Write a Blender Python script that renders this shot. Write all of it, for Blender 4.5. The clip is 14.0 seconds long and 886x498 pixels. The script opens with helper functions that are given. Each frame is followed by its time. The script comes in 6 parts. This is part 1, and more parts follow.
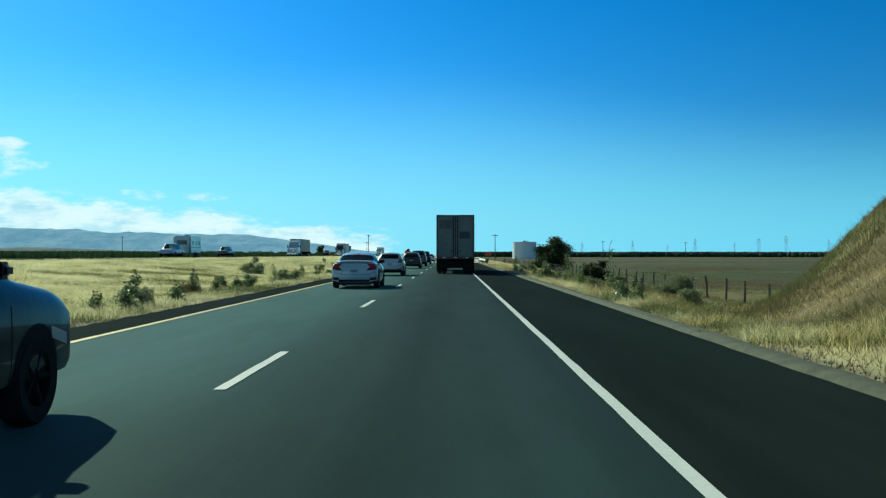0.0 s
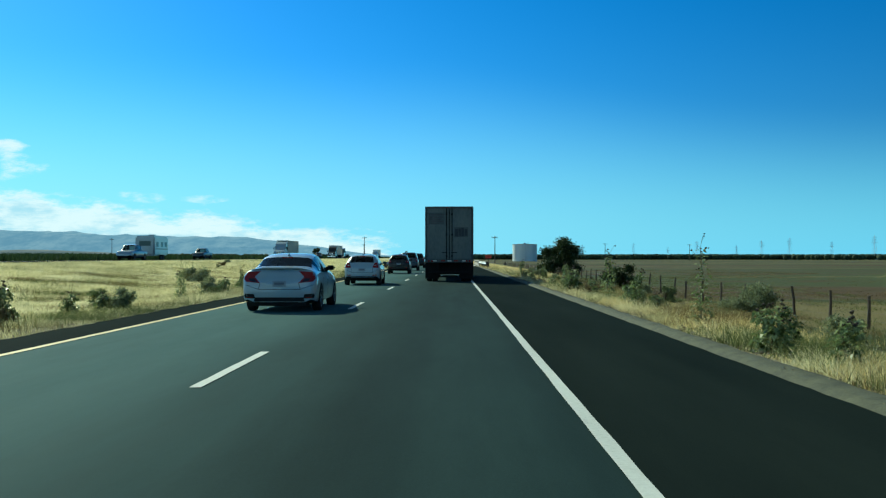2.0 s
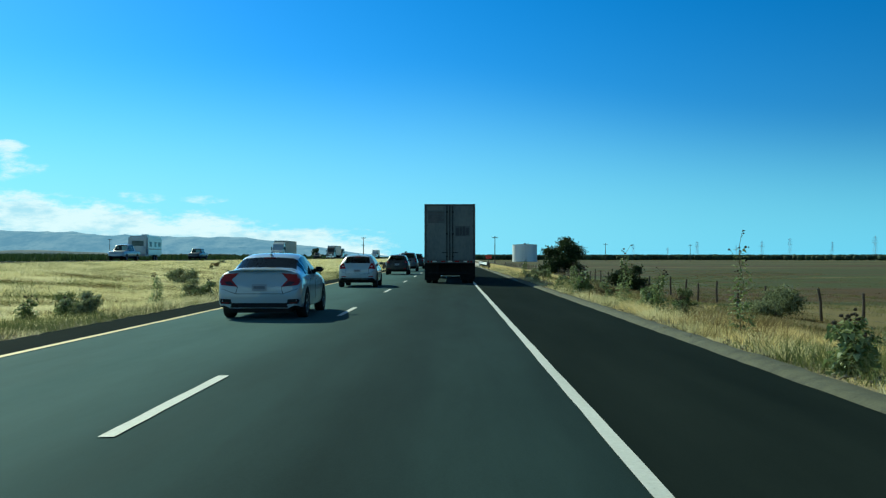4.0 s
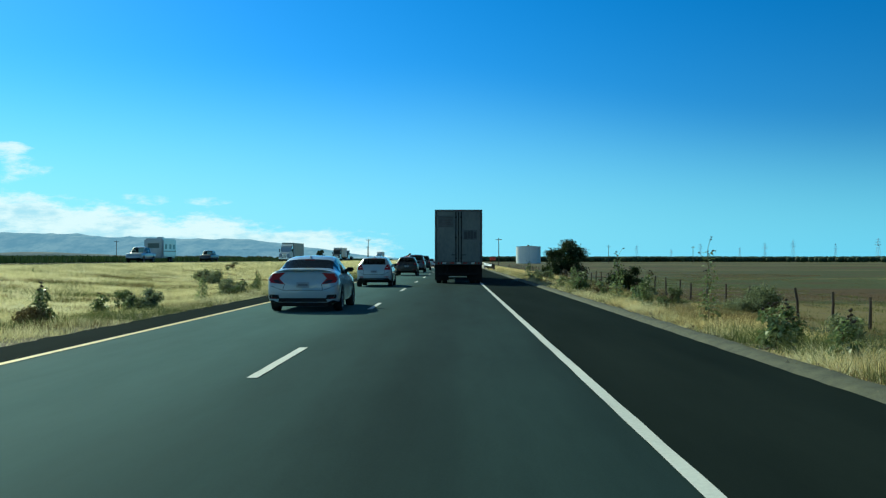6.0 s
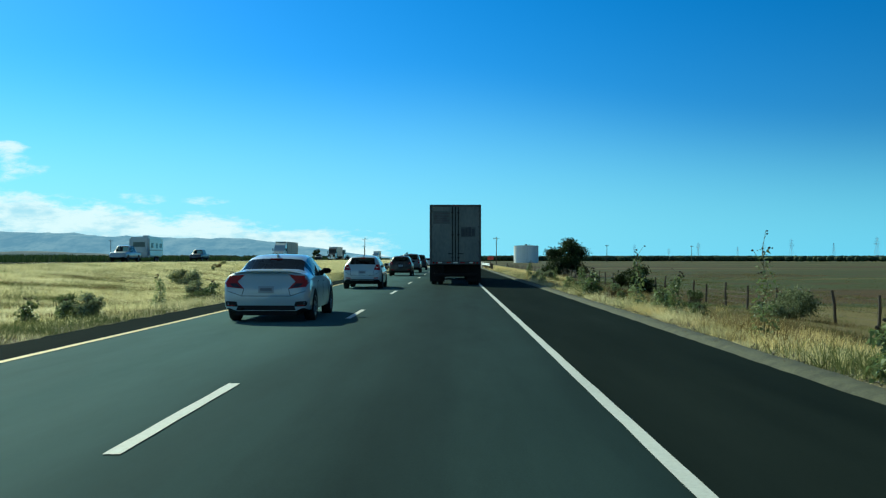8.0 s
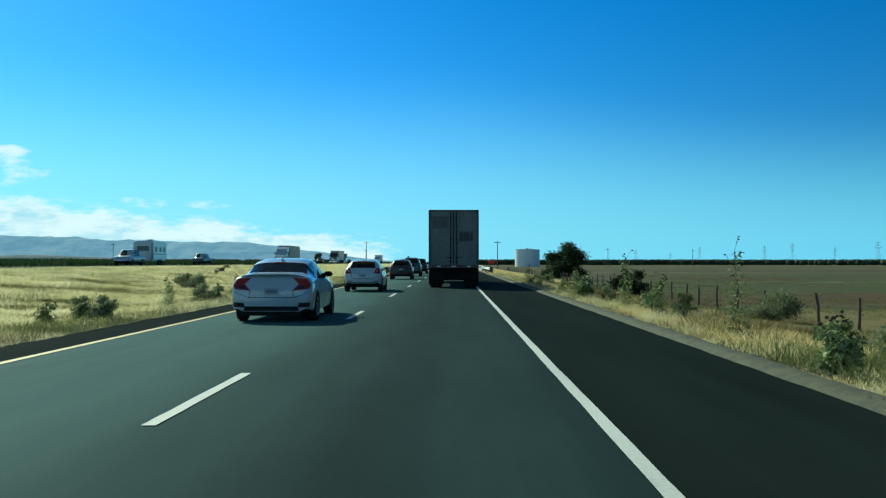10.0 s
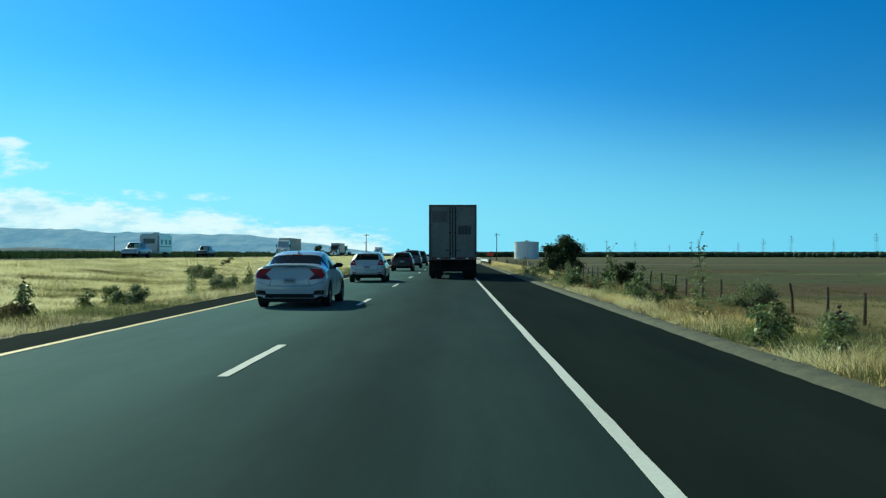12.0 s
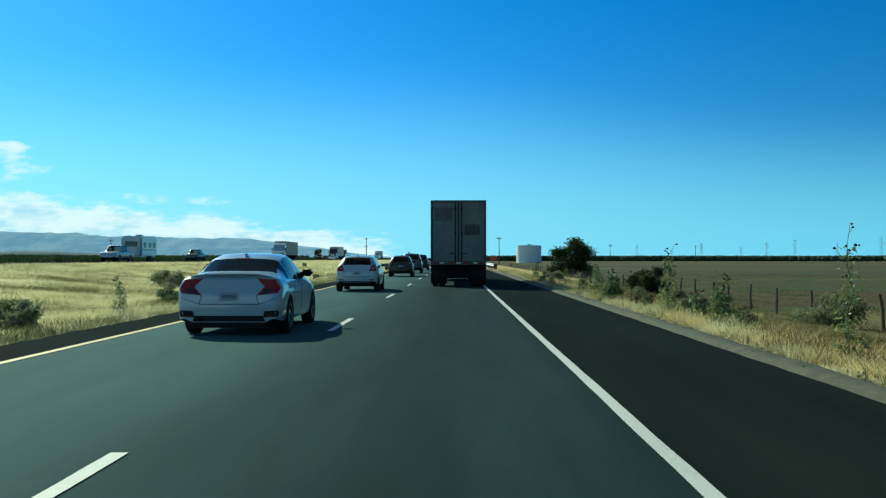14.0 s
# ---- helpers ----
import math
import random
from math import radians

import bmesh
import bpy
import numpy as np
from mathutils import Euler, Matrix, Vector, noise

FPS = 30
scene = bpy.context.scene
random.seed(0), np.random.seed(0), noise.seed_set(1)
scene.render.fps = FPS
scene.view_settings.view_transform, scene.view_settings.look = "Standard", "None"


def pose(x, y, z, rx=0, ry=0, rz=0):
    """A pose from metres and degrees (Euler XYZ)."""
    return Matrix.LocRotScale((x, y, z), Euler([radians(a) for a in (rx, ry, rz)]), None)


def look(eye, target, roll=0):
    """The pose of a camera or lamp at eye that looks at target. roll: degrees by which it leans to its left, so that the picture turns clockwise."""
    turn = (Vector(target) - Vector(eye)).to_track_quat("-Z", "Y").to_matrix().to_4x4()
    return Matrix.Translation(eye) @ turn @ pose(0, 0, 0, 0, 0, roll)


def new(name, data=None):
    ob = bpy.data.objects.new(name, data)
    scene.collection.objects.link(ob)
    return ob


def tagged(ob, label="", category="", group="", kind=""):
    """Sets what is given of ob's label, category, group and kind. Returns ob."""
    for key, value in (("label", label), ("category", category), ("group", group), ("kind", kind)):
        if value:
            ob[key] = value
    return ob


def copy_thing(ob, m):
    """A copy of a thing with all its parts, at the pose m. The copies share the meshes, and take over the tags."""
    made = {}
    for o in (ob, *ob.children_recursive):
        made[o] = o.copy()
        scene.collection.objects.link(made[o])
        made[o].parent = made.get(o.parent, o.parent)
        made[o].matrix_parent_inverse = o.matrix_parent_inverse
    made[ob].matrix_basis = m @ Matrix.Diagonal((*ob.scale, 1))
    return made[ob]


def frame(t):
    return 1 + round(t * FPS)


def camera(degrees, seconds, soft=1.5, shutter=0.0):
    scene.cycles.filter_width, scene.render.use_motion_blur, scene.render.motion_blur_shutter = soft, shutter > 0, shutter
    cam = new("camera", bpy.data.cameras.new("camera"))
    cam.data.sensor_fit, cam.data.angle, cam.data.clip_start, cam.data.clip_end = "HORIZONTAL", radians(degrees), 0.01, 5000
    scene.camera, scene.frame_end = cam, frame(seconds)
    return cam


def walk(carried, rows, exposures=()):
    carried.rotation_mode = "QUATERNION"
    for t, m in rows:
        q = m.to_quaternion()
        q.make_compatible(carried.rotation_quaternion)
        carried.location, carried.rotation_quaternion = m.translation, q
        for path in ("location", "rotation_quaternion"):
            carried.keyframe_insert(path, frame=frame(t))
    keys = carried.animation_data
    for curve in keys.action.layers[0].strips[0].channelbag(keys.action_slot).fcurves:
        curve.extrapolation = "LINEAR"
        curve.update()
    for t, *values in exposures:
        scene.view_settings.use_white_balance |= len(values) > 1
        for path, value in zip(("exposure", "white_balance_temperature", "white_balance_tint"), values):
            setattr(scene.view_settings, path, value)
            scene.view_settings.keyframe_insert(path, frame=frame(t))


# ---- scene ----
from mathutils.bvhtree import BVHTree

# ---------------------------------------------------------------- camera
# The road's right edge line is x = 0, the road runs along +y, the rear of the lorry stands at y = 0.
cam = camera(49.52, 14.0, soft=1.25)
EYE = 1.33
PATH = [  # seconds, x, y, yaw, pitch
    (0.0, -1.43, -66.20, 0.585, 0.338),
    (0.5, -1.34, -62.30, 0.791, 0.517),
    (1.0, -1.04, -57.57, 0.629, 0.568),
    (1.5, -1.17, -53.98, 0.676, 0.439),
    (2.0, -1.11, -51.91, 0.528, 0.489),
    (2.5, -1.20, -51.06, 0.987, 0.644),
    (3.0, -1.22, -49.61, 0.599, 0.545),
    (3.5, -1.13, -48.69, 0.467, 0.493),
    (4.4, -1.24, -50.16, 0.552, 0.538),
    (5.3, -1.39, -52.04, 0.662, 0.595),
    (6.0, -1.45, -52.88, 0.711, 0.621),
    (6.5, -1.34, -47.66, 0.495, 0.527),
    (7.0, -1.05, -46.62, 0.784, 0.448),
    (7.5, -1.44, -48.14, 0.534, 0.513),
    (8.4, -1.37, -48.80, 0.575, 0.618),
    (9.3, -1.29, -49.51, 0.620, 0.732),
    (10.0, -1.24, -49.97, 0.649, 0.805),
    (10.5, -1.25, -51.52, 0.987, 0.545),
    (11.0, -1.36, -52.28, 0.385, 0.361),
    (11.5, -1.20, -51.98, 0.547, 0.268),
    (12.0, -1.21, -52.58, 0.625, 0.345),
    (12.5, -1.43, -52.53, 0.864, 0.340),
    (13.0, -1.19, -50.09, 0.457, 0.560),
    (13.5, -1.09, -47.78, 0.856, 0.695),
    (14.0, -1.44, -45.07, 0.680, 0.576),
]
walk(cam, [(t, pose(x, y, EYE, 90 + pitch, 0, yaw)) for t, x, y, yaw, pitch in PATH],
     [(0.0, 0.03, 5720, -16), (14.0, 0.03, 5720, -16)])

# ---------------------------------------------------------------- light
SUN_EL, SUN_AZ = 33.0, -37.0  # degrees above the horizon, degrees right of the road's direction
SUN_WAY = Vector((math.sin(radians(SUN_AZ)) * math.cos(radians(SUN_EL)),
                  math.cos(radians(SUN_AZ)) * math.cos(radians(SUN_EL)), math.sin(radians(SUN_EL))))


def build_world():
    world = bpy.data.worlds.new("sky")
    scene.world = world
    world.use_nodes = True
    nt = world.node_tree
    nt.nodes.clear()
    N, L = nt.nodes.new, nt.links.new
    out, bg = N("ShaderNodeOutputWorld"), N("ShaderNodeBackground")
    sky = N("ShaderNodeTexSky")
    sky.sky_type, sky.sun_disc = "NISHITA", False
    sky.sun_elevation, sky.sun_rotation = radians(SUN_EL), radians(SUN_AZ)
    sky.altitude, sky.air_density, sky.dust_density, sky.ozone_density = 0, 1.0, 0.25, 2.2
    tint = N("ShaderNodeMix")
    tint.data_type, tint.blend_type = "RGBA", "MULTIPLY"
    tint.inputs[0].default_value = 1.0
    tint.inputs[7].default_value = (0.42, 0.70, 1.09, 1)
    L(sky.outputs[0], tint.inputs[6])
    grade = N("ShaderNodeHueSaturation")
    grade.inputs["Saturation"].default_value = 1.12
    L(tint.outputs[2], grade.inputs["Color"])
    # low cumulus bank over the horizon on the sunny side
    geo = N("ShaderNodeTexCoord")
    sep = N("ShaderNodeSeparateXYZ")
    L(geo.outputs["Generated"], sep.inputs[0])

    def m(op, a, b=None, c=None):
        n = N("ShaderNodeMath")
        n.operation = op
        for i, v in enumerate((a, b, c)):
            if v is None:
                continue
            if isinstance(v, (int, float)):
                n.inputs[i].default_value = v
            else:
                L(v, n.inputs[i])
        return n.outputs[0]

    def step(v, lo, hi):
        n = N("ShaderNodeMapRange")
        n.interpolation_type = "SMOOTHSTEP"
        L(v, n.inputs[0])
        n.inputs[1].default_value, n.inputs[2].default_value = lo, hi
        return n.outputs[0]

    # pale cyan air low over the plain
    haze = N("ShaderNodeMix")
    haze.data_type = "RGBA"
    az = m("ARCTAN2", sep.outputs[0], sep.outputs[1])
    depth = m("MULTIPLY", sep.outputs[2], m("MULTIPLY_ADD", step(az, -0.05, 0.5), 0.45, 1.0))  # shallower away from the sun
    L(m("MULTIPLY", m("SUBTRACT", 1.0, step(depth, -0.02, 0.21)), 0.90), haze.inputs[0])
    glow = N("ShaderNodeVectorMath")  # the sun's half of the sky is the brighter one
    glow.operation = "SCALE"
    # upper sky out of view, greyed and dimmed by an added veil to neutralise shadows
    veil = N("ShaderNodeMix")
    veil.data_type = "RGBA"
    L(m("MULTIPLY", step(sep.outputs[2], 0.30, 0.75), 0.75), veil.inputs[0])
    L(grade.outputs[0], veil.inputs[6])
    veil.inputs[7].default_value = (1.2, 1.42, 1.48, 1)
    L(veil.outputs[2], glow.inputs[0])
    L(m("MULTIPLY_ADD", step(az, -0.75, 0.65), -0.50, 1.26), glow.inputs["Scale"])
    L(glow.outputs[0], haze.inputs[6])
    air = N("ShaderNodeMix")  # brighter towards the sun's side
    air.data_type = "RGBA"
    L(step(az, -0.5, 0.6), air.inputs[0])
    air.inputs[6].default_value, air.inputs[7].default_value = (4.3, 8.5, 10.6, 1), (2.45, 6.7, 9.5, 1)
    # the air is dimmer away from the sun
    facing = m("ADD", m("MULTIPLY", sep.outputs[0], math.sin(radians(SUN_AZ))), m("MULTIPLY", sep.outputs[1], math.cos(radians(SUN_AZ))))
    dim = N("ShaderNodeVectorMath")
    dim.operation = "SCALE"
    L(air.outputs[2], dim.inputs[0])
    L(m("MULTIPLY_ADD", step(facing, -0.9, 0.35), 0.62, 0.38), dim.inputs["Scale"])
    L(dim.outputs[0], haze.inputs[7])
    el = sep.outputs[2]
    comb = N("ShaderNodeCombineXYZ")
    L(m("MULTIPLY", az, 11.0), comb.inputs[0])
    L(m("MULTIPLY", el, 32.0), comb.inputs[1])
    comb.inputs[2].default_value = 3.7
    puffs = N("ShaderNodeTexNoise")
    puffs.inputs["Scale"].default_value, puffs.inputs["Detail"].default_value, puffs.inputs["Roughness"].default_value = 1.5, 10, 0.66
    L(comb.outputs[0], puffs.inputs["Vector"])
    # the bank's top sinks from left to right
    top = m("MULTIPLY_ADD", az, -0.114, 0.005)
    low = m("SUBTRACT", 1.0, step(m("SUBTRACT", el, top), -0.026, 0.036))
    side = m("SUBTRACT", 1.0, step(az, -0.11, 0.01))
    cover = m("MULTIPLY", low, m("MULTIPLY_ADD", side, 0.85, 0.15))
    dens = step(m("ADD", puffs.outputs[0], m("MULTIPLY_ADD", cover, 0.66, -0.27)), 0.47, 0.67)
    # loose puffs and two thin wisps above the bank
    def blob(a, e, wide, tall):
        off = m("ADD", m("POWER", m("MULTIPLY", m("SUBTRACT", az, a), wide), 2.0), m("POWER", m("MULTIPLY", m("SUBTRACT", el, e), tall), 2.0))
        return m("SUBTRACT", 1.0, step(off, 0.1, 1.4))

    puff = m("MAXIMUM", blob(-0.455, 0.088, 15.0, 50.0), blob(-0.45, 0.104, 24.0, 90.0))
    puff = m("MAXIMUM", m("MULTIPLY", puff, 1.22), m("MULTIPLY", blob(-0.315, 0.0590, 26.0, 110.0), 0.92))
    puff = m("MAXIMUM", puff, m("MULTIPLY", blob(-0.255, 0.0585, 18.0, 150.0), 0.72))
    dens = m("MAXIMUM", dens, step(m("ADD", puffs.outputs[0], m("MULTIPLY_ADD", puff, 0.38, -0.36)), 0.45, 0.68))
    cover = m("MAXIMUM", cover, puff)
    dens = m("MULTIPLY", dens, m("MULTIPLY", step(cover, 0.02, 0.25), 0.88))
    mix = N("ShaderNodeMix")
    mix.data_type = "RGBA"
    L(dens, mix.inputs[0])
    L(haze.outputs[2], mix.inputs[6])
    # sunlit heads over greyer bases
    lit = N("ShaderNodeMix")
    lit.data_type = "RGBA"
    billow = N("ShaderNodeTexNoise")
    billow.inputs["Scale"].default_value, billow.inputs["Detail"].default_value, billow.inputs["Roughness"].default_value = 2.6, 8, 0.62
    shift = N("ShaderNodeVectorMath")
    shift.operation = "ADD"
    shift.inputs[1].default_value = (0.35, -0.5, 0.0)
    L(comb.outputs[0], shift.inputs[0])
    L(shift.outputs[0], billow.inputs["Vector"])
    rise = step(m("SUBTRACT", el, top), -0.075, 0.02)
    L(step(m("ADD", billow.outputs[0], m("MULTIPLY_ADD", rise, 0.34, -0.17)), 0.36, 0.66), lit.inputs[0])
    lit.inputs[6].default_value, lit.inputs[7].default_value = (5.6, 7.6, 8.9, 1), (9.8, 9.7, 9.9, 1)
    L(lit.outputs[2], mix.inputs[7])
    L(mix.outputs[2], bg.inputs["Color"])
    bg.inputs["Strength"].default_value = 0.095
    L(bg.outputs[0], out.inputs[0])


build_world()
sun_data = bpy.data.lights.new("sun", "SUN")
sun_data.energy, sun_data.angle, sun_data.color = 5.0, radians(0.53), (1.0, 0.89, 0.64)
sun = new("sun", sun_data)
sun.matrix_world = look(SUN_WAY * 100, (0, 0, 0))

# ---------------------------------------------------------------- materials


def shader(name):
    mt = bpy.data.materials.new(name)
    mt.use_nodes = True
    nt = mt.node_tree
    return mt, nt, nt.nodes["Principled BSDF"]


def link(nt, a, b):
    nt.links.new(a, b)


def noise_node(nt, scale, detail=4, rough=0.55, stretch=None, coords="Position"):
    if coords == "Position":
        src = nt.nodes.new("ShaderNodeNewGeometry").outputs["Position"]
    else:
        src = nt.nodes.new("ShaderNodeTexCoord").outputs["Object"]
    if stretch:
        mp = nt.nodes.new("ShaderNodeMapping")
        mp.inputs["Scale"].default_value = stretch
        link(nt, src, mp.inputs[0])
        src = mp.outputs[0]
    n = nt.nodes.new("ShaderNodeTexNoise")
    n.inputs["Scale"].default_value, n.inputs["Detail"].default_value, n.inputs["Roughness"].default_value = scale, detail, rough
    link(nt, src, n.inputs["Vector"])
    return n.outputs[0]


def ramp(nt, fac, stops):
    r = nt.nodes.new("ShaderNodeValToRGB")
    el = r.color_ramp.elements
    while len(el) < len(stops):
        el.new(0.5)
    for e, (p, c) in zip(el, stops):
        e.position, e.color = p, (*c, 1)
    link(nt, fac, r.inputs[0])
    return r.outputs[0]


def mixed(nt, fac, a, b, mode="MIX"):
    n = nt.nodes.new("ShaderNodeMix")
    n.data_type, n.blend_type = "RGBA", mode
    for socket, v in ((n.inputs[0], fac), (n.inputs[6], a), (n.inputs[7], b)):
        if isinstance(v, (int, float)):
            socket.default_value = v
        elif isinstance(v, tuple):
            socket.default_value = (*v, 1)
        else:
            link(nt, v, socket)
    return n.outputs[2]


def math_node(nt, op, a, b=0.0):
    n = nt.nodes.new("ShaderNodeMath")
    n.operation = op
    for i, v in enumerate((a, b)):
        if isinstance(v, (int, float)):
            n.inputs[i].default_value = v
        else:
            link(nt, v, n.inputs[i])
    return n.outputs[0]


def span(nt, v, lo, hi, smooth=True):
    n = nt.nodes.new("ShaderNodeMapRange")
    n.interpolation_type = "SMOOTHSTEP" if smooth else "LINEAR"
    link(nt, v, n.inputs[0])
    n.inputs[1].default_value, n.inputs[2].default_value = lo, hi
    return n.outputs[0]


def bump(nt, bsdf, height, strength, distance):
    b = nt.nodes.new("ShaderNodeBump")
    b.inputs["Strength"].default_value, b.inputs["Distance"].default_value = strength, distance
    link(nt, height, b.inputs["Height"])
    link(nt, b.outputs[0], bsdf.inputs["Normal"])


def simple(name, a, b, rough=0.6, metal=0.0, scale=6.0, fine=60.0, bumps=0.15, coat=0.0, coords="Object", stretch=None):
    """Two tones mixed by coarse and fine noise, with a fine relief and uneven gloss."""
    mt, nt, p = shader(name)
    coarse = noise_node(nt, scale, 5, 0.6, stretch, coords)
    grain = noise_node(nt, fine, 3, 0.6, stretch, coords)
    fac = math_node(nt, "ADD", math_node(nt, "MULTIPLY", coarse, 0.65), math_node(nt, "MULTIPLY", grain, 0.35))
    link(nt, ramp(nt, fac, [(0.32, a), (0.68, b)]), p.inputs["Base Color"])
    r = nt.nodes.new("ShaderNodeMapRange")
    link(nt, coarse, r.inputs[0])
    r.inputs[3].default_value, r.inputs[4].default_value = max(rough - 0.08, 0.02), min(rough + 0.08, 1)
    link(nt, r.outputs[0], p.inputs["Roughness"])
    p.inputs["Metallic"].default_value = metal
    p.inputs["Coat Weight"].default_value = coat
    if bumps:
        bump(nt, p, grain, bumps, 0.01)
    return mt


def paint(name, col, flake=0.0, coat=1.0):
    """Car paint: a clear coat over colour with faint dust."""
    mt, nt, p = shader(name)
    dust = noise_node(nt, 2.2, 6, 0.65, None, "Object")
    dirty = tuple(0.82 * c + 0.18 * d for c, d in zip(col, (0.30, 0.27, 0.22)))
    link(nt, ramp(nt, dust, [(0.40, col), (0.80, dirty)]), p.inputs["Base Color"])
    p.inputs["Metallic"].default_value = flake
    p.inputs["Roughness"].default_value = 0.42
    p.inputs["Coat Weight"].default_value = coat
    p.inputs["Coat IOR"].default_value = 1.6 if coat == 1.0 else 1.4
    p.inputs["Specular IOR Level"].default_value = 0.5 * coat
    p.inputs["Coat Roughness"].default_value = 0.05
    return mt


def glass_material():
    """Tinted panes: dark see-through glass under a clear reflection."""
    mt, nt, p = shader("tinted_glass")
    nt.nodes.remove(p)
    clear, gloss = nt.nodes.new("ShaderNodeBsdfTransparent"), nt.nodes.new("ShaderNodeBsdfGlossy")
    clear.inputs["Color"].default_value = (0.42, 0.50, 0.49, 1)
    gloss.inputs["Color"].default_value = (0.8, 0.8, 0.8, 1)
    gloss.inputs["Roughness"].default_value = 0.03
    rim = nt.nodes.new("ShaderNodeFresnel")
    rim.inputs["IOR"].default_value = 1.35
    mx = nt.nodes.new("ShaderNodeMixShader")
    link(nt, rim.outputs[0], mx.inputs[0])
    link(nt, clear.outputs[0], mx.inputs[1])
    link(nt, gloss.outputs[0], mx.inputs[2])
    link(nt, mx.outputs[0], nt.nodes["Material Output"].inputs[0])
    return mt


def lamp_material(name, col):
    mt, nt, p = shader(name)
    fine = noise_node(nt, 90, 2, 0.5, (1, 1, 3), "Object")
    link(nt, ramp(nt, fine, [(0.3, tuple(c * 0.7 for c in col)), (0.7, col)]), p.inputs["Base Color"])
    p.inputs["Roughness"].default_value = 0.22
    p.inputs["Specular IOR Level"].default_value = 0.3
    p.inputs["Coat Weight"].default_value = 0.3
    return mt


def asphalt_material(name, dark, light, streaks=True, gloss=0.02):
    mt, nt, p = shader(name)
    stones = noise_node(nt, 55, 4, 0.75)
    patch = noise_node(nt, 0.6, 7, 0.68, (1.0, 0.16, 1.0))
    wear = noise_node(nt, 1.6, 4, 0.55, (1.0, 0.02, 1.0))
    fac = math_node(nt, "ADD", math_node(nt, "MULTIPLY", stones, 0.25),
                    math_node(nt, "ADD", math_node(nt, "MULTIPLY", patch, 0.47), math_node(nt, "MULTIPLY", wear, 0.28)))
    col = ramp(nt, fac, [(0.34, dark), (0.66, light)])
    if streaks:
        # polished wheel tracks and an oil-darkened middle in each lane
        pos = nt.nodes.new("ShaderNodeNewGeometry").outputs["Position"]
        sep = nt.nodes.new("ShaderNodeSeparateXYZ")
        link(nt, pos, sep.inputs[0])
        lane = math_node(nt, "PINGPONG", math_node(nt, "ADD", sep.outputs[0], 7.2 + 0.9), 0.9)
        track = span(nt, math_node(nt, "ADD", lane, math_node(nt, "MULTIPLY", patch, 0.3)), 0.35, 1.0)
        col = mixed(nt, math_node(nt, "MULTIPLY", track, 0.26), col, tuple(0.62 * c for c in dark))
        # hazy glare over the inner lane, painted in as a paler colour
        left = span(nt, sep.outputs[0], -1.9, -5.8)
        col = mixed(nt, math_node(nt, "MULTIPLY", math_node(nt, "MULTIPLY", left, 0.80), math_node(nt, "ADD", patch, 0.45)), col, tuple(2.6 * c for c in light))
    link(nt, col, p.inputs["Base Color"])
    r = nt.nodes.new("ShaderNodeMapRange")
    link(nt, wear, r.inputs[0])
    r.inputs[3].default_value, r.inputs[4].default_value = 0.74, 0.92
    p.inputs["Specular IOR Level"].default_value = gloss
    link(nt, r.outputs[0], p.inputs["Roughness"])
    bump(nt, p, stones, 0.25, 0.004)
    return mt


def line_paint(name, col, worn):
    """Road paint worn through to the asphalt in flecks and tyre scuffs."""
    mt, nt, p = shader(name)
    chips = noise_node(nt, 26, 5, 0.75)
    scuff = noise_node(nt, 1.3, 4, 0.6, (1.0, 0.25, 1.0))
    fac = math_node(nt, "ADD", math_node(nt, "MULTIPLY", chips, 0.55), math_node(nt, "MULTIPLY", scuff, 0.45))
    link(nt, ramp(nt, fac, [(0.30, worn), (0.40, tuple(0.8 * c for c in col)), (0.60, col)]), p.inputs["Base Color"])
    p.inputs["Roughness"].default_value = 0.65
    bump(nt, p, chips, 0.2, 0.003)
    return mt


